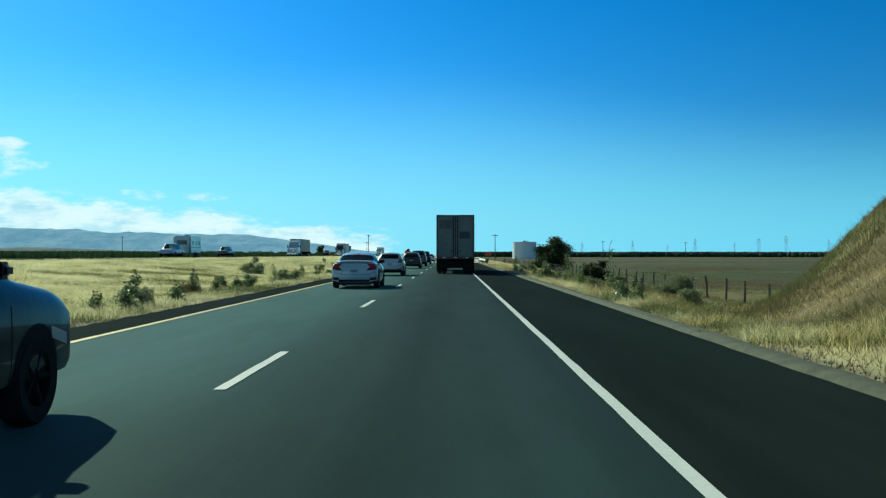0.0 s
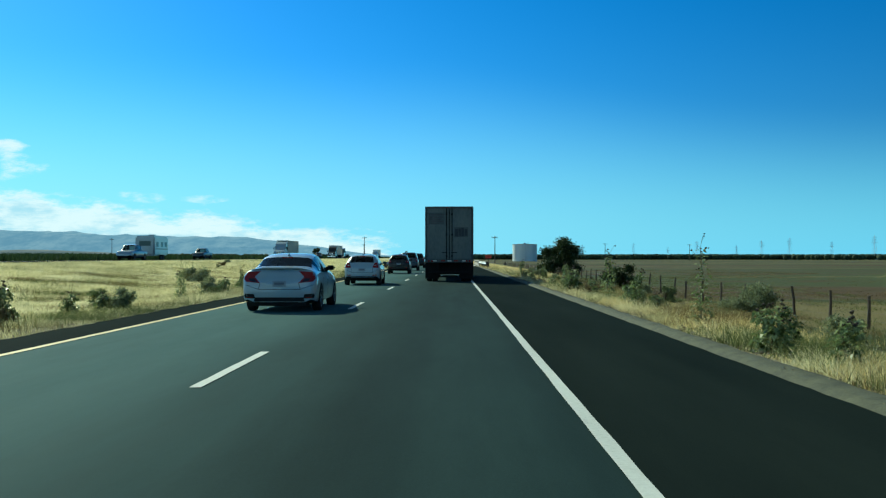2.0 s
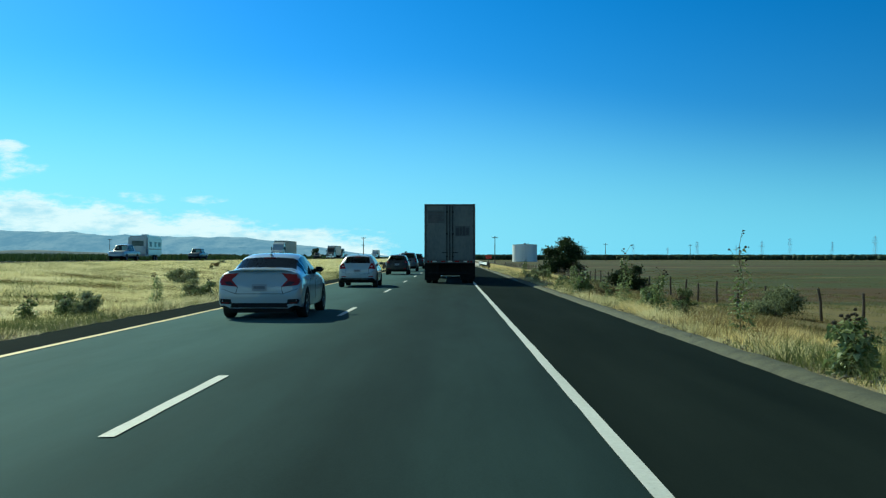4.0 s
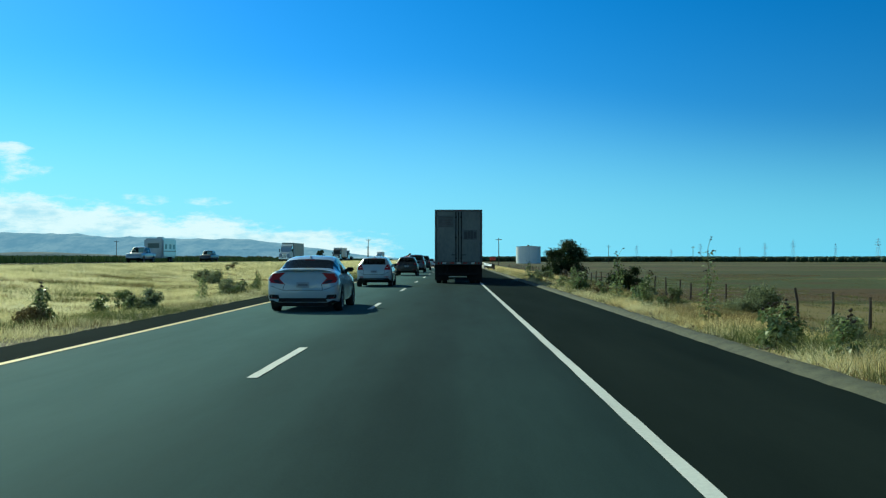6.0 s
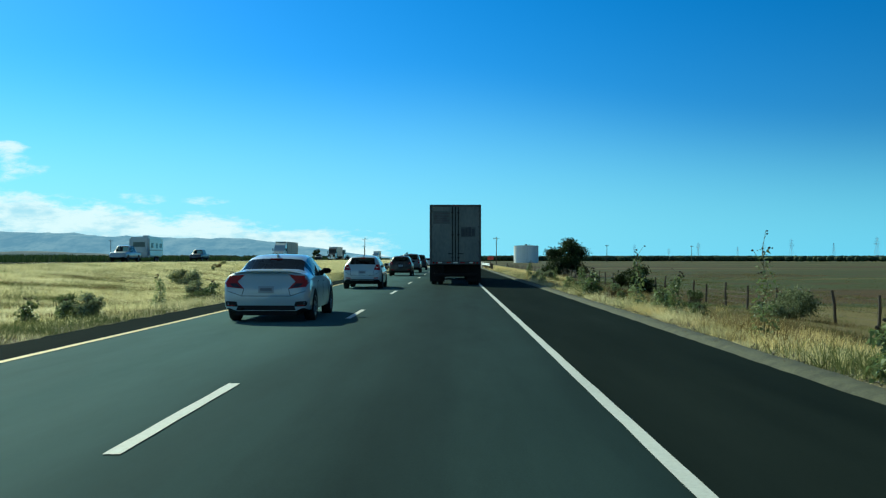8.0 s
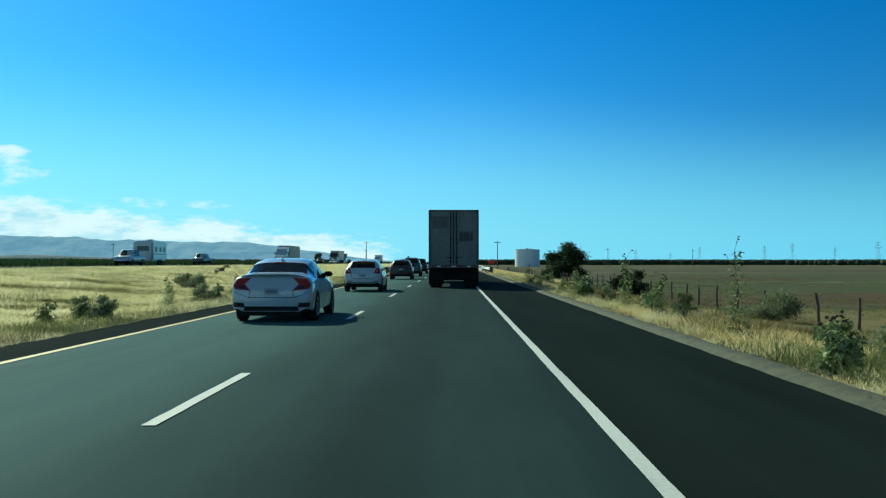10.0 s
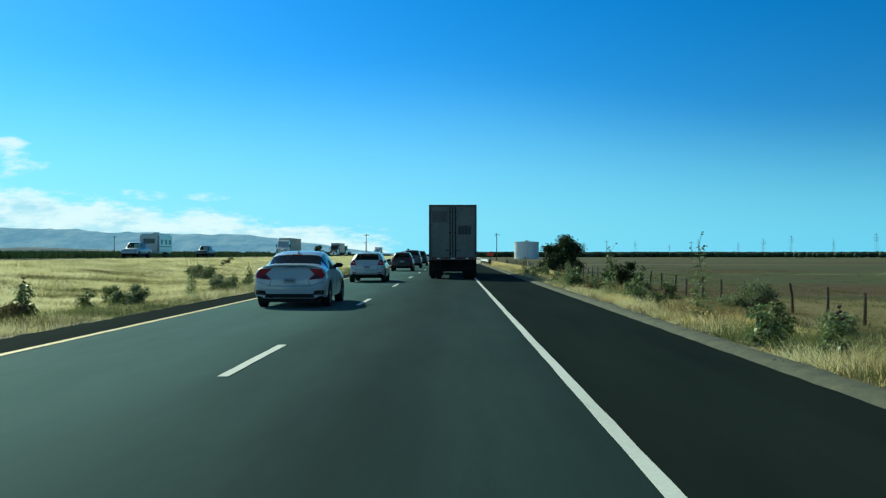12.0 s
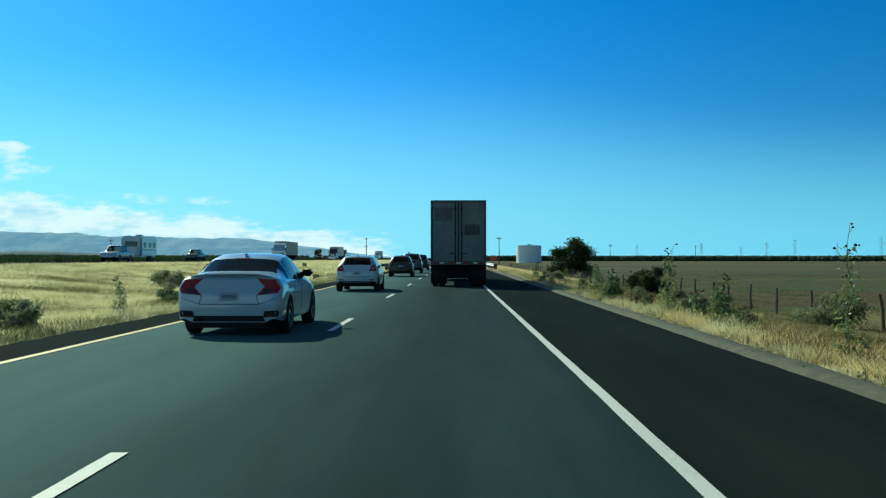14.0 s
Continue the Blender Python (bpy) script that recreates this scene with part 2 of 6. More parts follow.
def ground_material():
    """Dry median and verge grass, ploughed field beyond the fence, bare dirt at the shoulders."""
    mt, nt, p = shader("open_ground")
    pos = nt.nodes.new("ShaderNodeNewGeometry").outputs["Position"]
    sep = nt.nodes.new("ShaderNodeSeparateXYZ")
    link(nt, pos, sep.inputs[0])
    x, y = sep.outputs[0], sep.outputs[1]
    big, mid, fine = noise_node(nt, 0.035, 5, 0.6), noise_node(nt, 0.35, 6, 0.65), noise_node(nt, 7, 4, 0.7)
    straw = ramp(nt, math_node(nt, "ADD", math_node(nt, "MULTIPLY", mid, 0.6), math_node(nt, "MULTIPLY", fine, 0.4)),
                 [(0.28, (0.26, 0.24, 0.115)), (0.42, (0.52, 0.475, 0.24)), (0.64, (0.76, 0.69, 0.39))])
    scrub = ramp(nt, mid, [(0.35, (0.06, 0.075, 0.025)), (0.65, (0.20, 0.18, 0.07))])
    grass = mixed(nt, span(nt, big, 0.52, 0.70), straw, scrub)
    furrow = noise_node(nt, 0.9, 4, 0.6, (0.06, 1.0, 1.0))
    strip = noise_node(nt, 0.026, 4, 0.55, (0.05, 1.0, 1.0))
    soil = ramp(nt, math_node(nt, "ADD", math_node(nt, "MULTIPLY", furrow, 0.5), math_node(nt, "MULTIPLY", fine, 0.5)),
                [(0.3, (0.042, 0.029, 0.016)), (0.7, (0.105, 0.071, 0.038))])
    stubble = ramp(nt, fine, [(0.3, (0.030, 0.044, 0.016)), (0.7, (0.075, 0.090, 0.034))])
    tan = ramp(nt, fine, [(0.3, (0.18, 0.135, 0.06)), (0.7, (0.30, 0.235, 0.11))])
    field = mixed(nt, span(nt, strip, 0.44, 0.52), soil, stubble)
    field = mixed(nt, math_node(nt, "MULTIPLY", span(nt, strip, 0.565, 0.59), 0.55), field, tan)
    dirt = ramp(nt, math_node(nt, "ADD", math_node(nt, "MULTIPLY", mid, 0.4), math_node(nt, "MULTIPLY", fine, 0.6)),
                [(0.3, (0.10, 0.088, 0.058)), (0.7, (0.26, 0.225, 0.15))])
    wob = math_node(nt, "MULTIPLY", math_node(nt, "SUBTRACT", mid, 0.5), 2.0)
    xw = math_node(nt, "ADD", x, wob)
    # the ploughed field lies beyond the fence, clear of the bank by the road
    beyond = span(nt, math_node(nt, "MINIMUM", xw, math_node(nt, "ADD", math_node(nt, "SUBTRACT", y, math_node(nt, "MULTIPLY", x, 2.19)), 61.0)), 5.8, 8.6)
    # the cut bank is browner, with bare earth
    lim = math_node(nt, "SUBTRACT", math_node(nt, "MULTIPLY", math_node(nt, "ADD", x, 1.4), 2.19), math_node(nt, "ADD", y, 54.0))
    on_bank = math_node(nt, "MULTIPLY", span(nt, lim, 0.5, 5.0), span(nt, xw, 3.4, 6.0))
    earth = ramp(nt, math_node(nt, "ADD", math_node(nt, "MULTIPLY", mid, 0.5), math_node(nt, "MULTIPLY", fine, 0.5)),
                 [(0.32, (0.055, 0.050, 0.024)), (0.5, (0.13, 0.105, 0.050)), (0.68, (0.27, 0.215, 0.105))])
    grass = mixed(nt, on_bank, grass, earth)
    col = mixed(nt, beyond, grass, field)
    # scrub and irrigated rows beyond the far carriageway
    far_left = span(nt, xw, -47.0, -52.0)
    rows = ramp(nt, math_node(nt, "ADD", math_node(nt, "MULTIPLY", noise_node(nt, 0.02, 4, 0.6, (0.2, 1.0, 1.0)), 0.6), math_node(nt, "MULTIPLY", fine, 0.4)),
                [(0.36, (0.045, 0.06, 0.028)), (0.48, (0.12, 0.125, 0.05)), (0.62, (0.38, 0.30, 0.13))])
    col = mixed(nt, far_left, col, rows)
    edge_r = math_node(nt, "MULTIPLY", span(nt, xw, 4.0, 3.0), span(nt, x, -2.0, 1.0))
    edge_l = math_node(nt, "MULTIPLY", span(nt, xw, -10.4, -9.2), span(nt, x, -6.0, -8.0))
    col = mixed(nt, math_node(nt, "MAXIMUM", edge_r, edge_l), col, dirt)
    link(nt, col, p.inputs["Base Color"])
    p.inputs["Roughness"].default_value = 0.95
    p.inputs["Specular IOR Level"].default_value = 0.15
    bump(nt, p, fine, 0.5, 0.06)
    return mt


def leaf_material(name, stops, rough=0.7, trans=0.25):
    """Foliage whose tone varies leaf by leaf."""
    mt, nt, p = shader(name)
    isl = nt.nodes.new("ShaderNodeNewGeometry").outputs["Random Per Island"]
    broad = noise_node(nt, 0.42, 6, 0.7)
    fac = math_node(nt, "ADD", math_node(nt, "MULTIPLY", isl, 0.40), math_node(nt, "MULTIPLY", span(nt, broad, 0.28, 0.72, False), 0.60))
    col = ramp(nt, fac, stops)
    link(nt, col, p.inputs["Base Color"])
    p.inputs["Roughness"].default_value = rough
    p.inputs["Specular IOR Level"].default_value = 0.2
    # thin leaves let some light through
    tr = nt.nodes.new("ShaderNodeBsdfTranslucent")
    link(nt, col, tr.inputs["Color"])
    mx = nt.nodes.new("ShaderNodeMixShader")
    mx.inputs[0].default_value = trans
    link(nt, p.outputs[0], mx.inputs[1])
    link(nt, tr.outputs[0], mx.inputs[2])
    link(nt, mx.outputs[0], nt.nodes["Material Output"].inputs[0])
    return mt


# teal in these base colours stands in for reflected sky and glare
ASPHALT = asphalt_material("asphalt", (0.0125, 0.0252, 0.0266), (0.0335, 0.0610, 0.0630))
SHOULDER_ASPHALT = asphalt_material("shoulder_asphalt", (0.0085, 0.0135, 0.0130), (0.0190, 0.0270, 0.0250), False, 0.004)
CONCRETE = simple("concrete", (0.30, 0.29, 0.26), (0.48, 0.46, 0.42), 0.85, 0, 0.8, 25, 0.3, coords="Position")
WHITE_LINE = line_paint("white_line_paint", (0.62, 0.64, 0.61), (0.16, 0.16, 0.15))
YELLOW_LINE = line_paint("yellow_line_paint", (0.70, 0.55, 0.24), (0.15, 0.12, 0.07))
GROUND = ground_material()
GRAVEL = simple("gravel", (0.026, 0.031, 0.019), (0.112, 0.116, 0.070), 0.9, 0, 2.6, 34, 1.0, coords="Position")
STRAW = leaf_material("dry_grass", [(0.14, (0.14, 0.145, 0.070)), (0.34, (0.47, 0.44, 0.23)), (0.52, (0.76, 0.70, 0.40)), (0.80, (0.90, 0.85, 0.57))], 0.8, 0.5)
STRAW_GOLD = leaf_material("golden_grass", [(0.14, (0.15, 0.125, 0.05)), (0.34, (0.50, 0.41, 0.175)), (0.53, (0.80, 0.66, 0.32)), (0.82, (0.93, 0.82, 0.50))], 0.8, 0.5)
STRAW_DARK = leaf_material("brown_grass", [(0.2, (0.06, 0.05, 0.02)), (0.45, (0.15, 0.115, 0.048)), (0.8, (0.33, 0.26, 0.12))], 0.8, 0.3)
GREEN_GRASS = leaf_material("green_weeds", [(0.2, (0.06, 0.085, 0.028)), (0.5, (0.15, 0.18, 0.065)), (0.8, (0.30, 0.30, 0.13))], 0.7, 0.3)
LEAF = leaf_material("weed_leaf", [(0.2, (0.07, 0.11, 0.04)), (0.5, (0.17, 0.23, 0.09)), (0.85, (0.44, 0.50, 0.27))], 0.4, 0.35)
OAK_LEAF = leaf_material("tree_leaf", [(0.2, (0.014, 0.026, 0.010)), (0.5, (0.032, 0.052, 0.018)), (0.85, (0.075, 0.10, 0.035))], 0.6, 0.2)
SAGE_LEAF = leaf_material("sage_leaf", [(0.2, (0.11, 0.14, 0.07)), (0.5, (0.25, 0.28, 0.15)), (0.85, (0.44, 0.46, 0.28))], 0.7, 0.3)
DRY_LEAF = leaf_material("dry_bush", [(0.2, (0.07, 0.055, 0.025)), (0.5, (0.17, 0.135, 0.06)), (0.85, (0.36, 0.29, 0.15))], 0.8, 0.2)
GREEN_LEAF = leaf_material("bush_leaf", [(0.2, (0.05, 0.078, 0.03)), (0.5, (0.125, 0.165, 0.065)), (0.85, (0.27, 0.31, 0.15))], 0.6, 0.3)
CROP_LEAF = leaf_material("crop_leaf", [(0.2, (0.022, 0.045, 0.018)), (0.5, (0.045, 0.08, 0.028)), (0.85, (0.09, 0.13, 0.05))], 0.7, 0.25)
ORCHARD_LEAF = leaf_material("orchard_leaf", [(0.2, (0.020, 0.036, 0.020)), (0.5, (0.044, 0.068, 0.034)), (0.85, (0.085, 0.115, 0.05))], 0.8, 0.05)
PEBBLE = leaf_material("pebble", [(0.2, (0.11, 0.10, 0.06)), (0.5, (0.22, 0.20, 0.13)), (0.85, (0.44, 0.40, 0.28))], 0.85, 0.0)
BARK = simple("bark", (0.06, 0.045, 0.03), (0.16, 0.12, 0.08), 0.9, 0, 4, 40, 0.6)
STALK = simple("dry_stalk", (0.10, 0.09, 0.045), (0.22, 0.19, 0.09), 0.85, 0, 6, 60, 0.2)
SEED = simple("seed_head", (0.025, 0.02, 0.015), (0.08, 0.06, 0.04), 0.9, 0, 20, 80, 0.3)
POST_WOOD = simple("weathered_post", (0.045, 0.035, 0.026), (0.15, 0.12, 0.09), 0.9, 0, 5, 60, 0.5, stretch=(1, 1, 0.15))
WIRE = simple("fence_wire", (0.10, 0.09, 0.08), (0.22, 0.20, 0.18), 0.6, 0.8, 10, 80, 0)
STEEL = simple("galvanised_steel", (0.42, 0.44, 0.45), (0.62, 0.64, 0.65), 0.42, 0.75, 2.5, 40, 0.08)
DARK_STEEL = simple("dark_steel", (0.006, 0.006, 0.006), (0.018, 0.017, 0.016), 0.75, 0.0, 5, 50, 0.15)
# distance haze is painted into this pale blue steel colour
HAZED_PYLON_STEEL = simple("hazed_pylon_steel", (0.46, 0.58, 0.68), (0.58, 0.70, 0.78), 0.6, 0.3, 1, 20, 0)
TANK_WHITE = simple("tank_paint", (0.66, 0.68, 0.66), (0.82, 0.83, 0.80), 0.55, 0, 0.35, 8, 0.05, stretch=(1, 1, 0.2))
TANK_ROOF = simple("tank_roof_metal", (0.10, 0.11, 0.11), (0.2, 0.21, 0.21), 0.6, 0.3, 1, 20, 0.1)
RUBBER = simple("rubber", (0.012, 0.012, 0.012), (0.035, 0.034, 0.033), 0.85, 0, 8, 80, 0.2)
PLASTIC = simple("black_plastic", (0.010, 0.011, 0.012), (0.026, 0.027, 0.028), 0.8, 0, 8, 80, 0.1)
ALLOY = simple("alloy", (0.10, 0.10, 0.105), (0.2, 0.2, 0.205), 0.4, 0.5, 6, 60, 0)
for mat in (DARK_STEEL, PLASTIC, RUBBER):
    mat.node_tree.nodes["Principled BSDF"].inputs["Specular IOR Level"].default_value = 0.12
CHROME = simple("chrome", (0.65, 0.66, 0.67), (0.80, 0.81, 0.82), 0.15, 1.0, 5, 60, 0)
SEAT_CLOTH = simple("seat_cloth", (0.02, 0.02, 0.022), (0.05, 0.05, 0.052), 0.9, 0, 12, 120, 0.2)
PLATE = simple("plate_dull", (0.20, 0.24, 0.27), (0.27, 0.31, 0.34), 0.45, 0, 8, 60, 0)
PLATE_INK = simple("plate_ink", (0.10, 0.12, 0.15), (0.14, 0.16, 0.19), 0.6, 0, 8, 60, 0)
INK = simple("dark_ink", (0.02, 0.025, 0.03), (0.05, 0.055, 0.06), 0.6, 0, 8, 60, 0)
GLASS = glass_material()
CAB_GLASS = simple("cab_glass", (0.010, 0.012, 0.013), (0.018, 0.020, 0.021), 0.25, 0, 3, 30, 0)
CAB_GLASS.node_tree.nodes["Principled BSDF"].inputs["Specular IOR Level"].default_value = 0.12
TAIL_RED = lamp_material("tail_red", (0.28, 0.010, 0.010))
HEAD_CLEAR = lamp_material("head_clear", (0.65, 0.67, 0.68))
# white, with the shade of rear faces put in as darker blue-grey
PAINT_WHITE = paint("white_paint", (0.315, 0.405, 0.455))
PAINT_BLACK = paint("black_paint", (0.012, 0.013, 0.014), 0.0, 0.5)
PAINT_NAVY = paint("navy_paint", (0.006, 0.010, 0.022), 0.0, 0.3)
PAINT_GREY = paint("grey_paint", (0.07, 0.08, 0.09), 0.3, 0.6)
PAINT_SILVER = paint("silver_paint", (0.42, 0.43, 0.44), 0.5)
PAINT_GREEN = paint("dark_green_paint", (0.015, 0.04, 0.028), 0.1)
# grey panels, with the rear's shade put into the base colour too
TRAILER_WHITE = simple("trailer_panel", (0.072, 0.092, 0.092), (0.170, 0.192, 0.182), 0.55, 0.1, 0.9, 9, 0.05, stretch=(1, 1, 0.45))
TRAILER_PALE = simple("trailer_pale", (0.46, 0.47, 0.46), (0.66, 0.66, 0.64), 0.5, 0.1, 1.2, 14, 0.05, stretch=(1, 1, 0.25))
TRAILER_GREY = simple("trailer_grey", (0.20, 0.23, 0.23), (0.34, 0.37, 0.36), 0.5, 0.1, 1.2, 14, 0.05, stretch=(1, 1, 0.25))
TRAILER_FRAME = simple("trailer_frame", (0.05, 0.05, 0.05), (0.12, 0.12, 0.12), 0.55, 0.4, 3, 30, 0.1)
TRAILER_FRAME_PALE = simple("trailer_lettering", (0.055, 0.066, 0.068), (0.10, 0.115, 0.115), 0.6, 0.1, 3, 30, 0.05)
SMOKED = lamp_material("smoked_lens", (0.035, 0.012, 0.013))
SIGN_RED = simple("sign_red", (0.52, 0.035, 0.02), (0.66, 0.06, 0.03), 0.45, 0, 1.5, 30, 0)
REFLECTOR = lamp_material("reflector", (0.80, 0.78, 0.70))


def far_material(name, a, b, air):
    """Far slopes; the haze of miles of lit air is put into their emission."""
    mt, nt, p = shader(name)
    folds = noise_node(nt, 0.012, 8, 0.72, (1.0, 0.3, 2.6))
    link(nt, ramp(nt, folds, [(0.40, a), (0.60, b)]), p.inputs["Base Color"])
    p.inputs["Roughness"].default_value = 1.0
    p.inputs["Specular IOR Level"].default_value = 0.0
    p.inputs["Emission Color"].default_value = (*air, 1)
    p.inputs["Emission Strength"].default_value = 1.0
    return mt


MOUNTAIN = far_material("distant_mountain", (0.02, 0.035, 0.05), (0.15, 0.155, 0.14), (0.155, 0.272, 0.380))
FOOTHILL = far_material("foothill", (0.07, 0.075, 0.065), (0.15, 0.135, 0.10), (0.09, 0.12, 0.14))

# ---------------------------------------------------------------- mesh helpers


def mesh_from(name, verts, faces, material, smooth=False, sharp=None):
    me = bpy.data.meshes.new(name)
    me.from_pydata([tuple(v) for v in verts], [], faces)
    me.materials.append(material)
    if smooth:
        me.polygons.foreach_set("use_smooth", [True] * len(me.polygons))
        if sharp:
            me.set_sharp_from_angle(angle=radians(sharp))
    me.update()
    return me


def part(name, bm, material=None, parent=None, label="", smooth=False, sharp=40):
    """Links a bmesh, or a mesh, as one object under a thing or a part."""
    if isinstance(bm, bmesh.types.BMesh):
        me = bpy.data.meshes.new(name)
        bmesh.ops.recalc_face_normals(bm, faces=bm.faces[:])
        bm.to_mesh(me)
        bm.free()
        me.materials.append(material)
        if smooth:
            me.polygons.foreach_set("use_smooth", [True] * len(me.polygons))
            me.set_sharp_from_angle(angle=radians(sharp))
    else:
        me = bm
    ob = new(name, me)
    if parent is not None:
        ob.parent = parent
    if name in ("stem", "foliage", "dried_bloom", "crown", "lattice_leg", "lattice_bracing", "wire"):
        ob["kind"] = "stuff"
    if label:
        tagged(ob, label)
    return ob


def thing(name, label, category, m=None, group="", kind=""):
    ob = new(name)
    ob.empty_display_size = 0.3
    if m is not None:
        ob.matrix_basis = m
    return tagged(ob, label, category, group, kind)


def add_box(bm, x0, x1, y0, y1, z0, z1, bevel=0.0, seg=1):
    ret = bmesh.ops.create_cube(bm, size=1)
    vs = ret["verts"]
    for v in vs:
        v.co = Vector(((x0 + x1) / 2 + v.co.x * (x1 - x0), (y0 + y1) / 2 + v.co.y * (y1 - y0), (z0 + z1) / 2 + v.co.z * (z1 - z0)))
    if bevel:
        es = list({e for v in vs for e in v.link_edges})
        bmesh.ops.bevel(bm, geom=es, offset=bevel, segments=seg, affect="EDGES")
    return bm


def box(x0, x1, y0, y1, z0, z1, bevel=0.0, seg=1):
    return add_box(bmesh.new(), x0, x1, y0, y1, z0, z1, bevel, seg)


def add_tube(bm, a, b, r0, r1=None, seg=8, caps=True):
    a, b = Vector(a), Vector(b)
    r1 = r0 if r1 is None else r1
    q = (b - a).to_track_quat("Z", "Y")
    rings = []
    for c, r in ((a, r0), (b, r1)):
        rings.append([bm.verts.new(c + q @ Vector((r * math.cos(6.28318 * k / seg), r * math.sin(6.28318 * k / seg), 0))) for k in range(seg)])
    for k in range(seg):
        bm.faces.new((rings[0][k], rings[0][(k + 1) % seg], rings[1][(k + 1) % seg], rings[1][k]))
    if caps:
        bm.faces.new(rings[0][::-1])
        bm.faces.new(rings[1])
    return bm


def tube(a, b, r0, r1=None, seg=8):
    return add_tube(bmesh.new(), a, b, r0, r1, seg)


def lathe(profile, seg=24, axis="X"):
    """Turns (radius, along) points round an axis through the origin."""
    bm = bmesh.new()
    rings = []
    for r, a in profile:
        ring = []
        for k in range(seg):
            c, s = r * math.cos(2 * math.pi * k / seg), r * math.sin(2 * math.pi * k / seg)
            ring.append(bm.verts.new((a, c, s) if axis == "X" else (c, s, a)))
        rings.append(ring)
    for p, q in zip(rings, rings[1:]):
        for k in range(seg):
            bm.faces.new((p[k], p[(k + 1) % seg], q[(k + 1) % seg], q[k]))
    return bm


def smooth_step(lo, hi, v):
    t = np.clip((np.asarray(v, float) - lo) / (hi - lo), 0, 1)
    return t * t * (3 - 2 * t)


def pchip(xs, ys, x):
    """Monotone cubic through key values."""
    xs, ys, x = np.asarray(xs, float), np.asarray(ys, float), np.asarray(x, float)
    h = np.diff(xs)
    d = np.diff(ys) / h
    m = np.zeros(len(xs))
    for i in range(1, len(xs) - 1):
        if d[i - 1] * d[i] > 0:
            w1, w2 = 2 * h[i] + h[i - 1], h[i] + 2 * h[i - 1]
            m[i] = (w1 + w2) / (w1 / d[i - 1] + w2 / d[i])
    m[0], m[-1] = d[0], d[-1]
    i = np.clip(np.searchsorted(xs, x, side="right") - 1, 0, len(h) - 1)
    t = (x - xs[i]) / h[i]
    return ((1 + 2 * t) * (1 - t) ** 2 * ys[i] + t * (1 - t) ** 2 * h[i] * m[i]
            + t * t * (3 - 2 * t) * ys[i + 1] + t * t * (t - 1) * h[i] * m[i + 1])


# ---------------------------------------------------------------- ground and road
ROAD_L, ROAD_R = -8.45, 2.56
LINE_DASH, LINE_LEFT = -3.70, -7.20
FENCE_X = 12.4
OPP_L, OPP_R, OPP_Z = -46.0, -34.0, 0.95


def ripple(x, y, k, seed):
    rng = np.random.RandomState(seed)
    out = 0
    for i in range(6):
        a, ph, f = rng.uniform(0, 6.28), rng.uniform(0, 6.28), k * rng.uniform(0.6, 2.4)
        out = out + np.sin((x * math.cos(a) + y * math.sin(a)) * f + ph) / 6
    return out


def ground_height(x, y):
    x, y = np.asarray(x, float), np.asarray(y, float)
    z = np.full(np.broadcast(x, y).shape, -0.05)
    # right: a shallow ditch and the low field
    z = z - 0.46 * smooth_step(3.4, 6.5, x) - 0.50 * smooth_step(6.5, 13, x)
    z = z + 0.10 * ripple(x, y, 0.5, 3) * smooth_step(3.4, 6, x)
    # left: the median dips, then climbs to the far carriageway
    z = z - 0.18 * smooth_step(-9.2, -12, x) + 1.05 * smooth_step(-13, -33, x)
    z = z + 0.10 * ripple(x, y, 0.4, 5) * smooth_step(-9.5, -12, x) * (1 - smooth_step(-28, -33, x))
    # the cut bank beside the first stretch, which ends where the field opens
    lim = -54.0 + 2.19 * (x + 1.4)
    bank = (0.6 * np.clip((lim - y - .4) / 12.5, 0, 1.3) + 0.4 * smooth_step(0.3, 14.0, lim - y)) * smooth_step(3.3, 13.0, x) * (1 - smooth_step(42, 75, x))
    z = z + bank * (4.0 + 0.09 * np.clip(x - 6, 0, 40) + 0.45 * ripple(x, y, 0.18, 9))
    # far swells
    far = smooth_step(90, 400, np.hypot(x, y)) * smooth_step(30, 120, np.abs(x))
    return z + far * 0.5 * ripple(x, y, 0.012, 12)


def axis_steps(core, reach, first):
    out, v, s = list(np.arange(core[0], core[1] + 1e-6, first)), core[1], first
    while v < reach[1]:
        s *= 1.22
        v += s
        out.append(min(v, reach[1]))
    v, s = core[0], first
    while v > reach[0]:
        s *= 1.22
        v -= s
        out.insert(0, max(v, reach[0]))
    return np.array(out)


def sheet(name, xs, ys, zf, material):
    X, Y = np.meshgrid(xs, ys)
    Z = zf(X, Y)
    nx, ny = len(xs), len(ys)
    verts = np.stack([X.ravel(), Y.ravel(), Z.ravel()], 1)
    idx = np.arange(nx * ny).reshape(ny, nx)
    quads = np.stack([idx[:-1, :-1], idx[:-1, 1:], idx[1:, 1:], idx[1:, :-1]], -1).reshape(-1, 4)
    me = bpy.data.meshes.new(name)
    me.from_pydata(verts.tolist(), [], quads.tolist())
    me.polygons.foreach_set("use_smooth", [True] * len(me.polygons))
    me.materials.append(material)
    return new(name, me)


tagged(sheet("ground", axis_steps((-50, 36), (-4600, 4600), 0.75), axis_steps((-80, 70), (-1500, 4600), 1.5), ground_height, GROUND),
       "dry straw-coloured grassland and ploughed brown field, flat to the horizon", "ground", kind="structure")


def strip_mesh(name, cols, ys, material):
    """A road slab: cross-section (x, z) points swept along y."""
    verts, faces = [], []
    for y in ys:
        for x, z in cols:
            verts.append((x, y, z))
    n = len(cols)
    for j in range(len(ys) - 1):
        for i in range(n - 1):
            faces.append((j * n + i, j * n + i + 1, (j + 1) * n + i + 1, (j + 1) * n + i))
    return mesh_from(name, verts, faces, material)


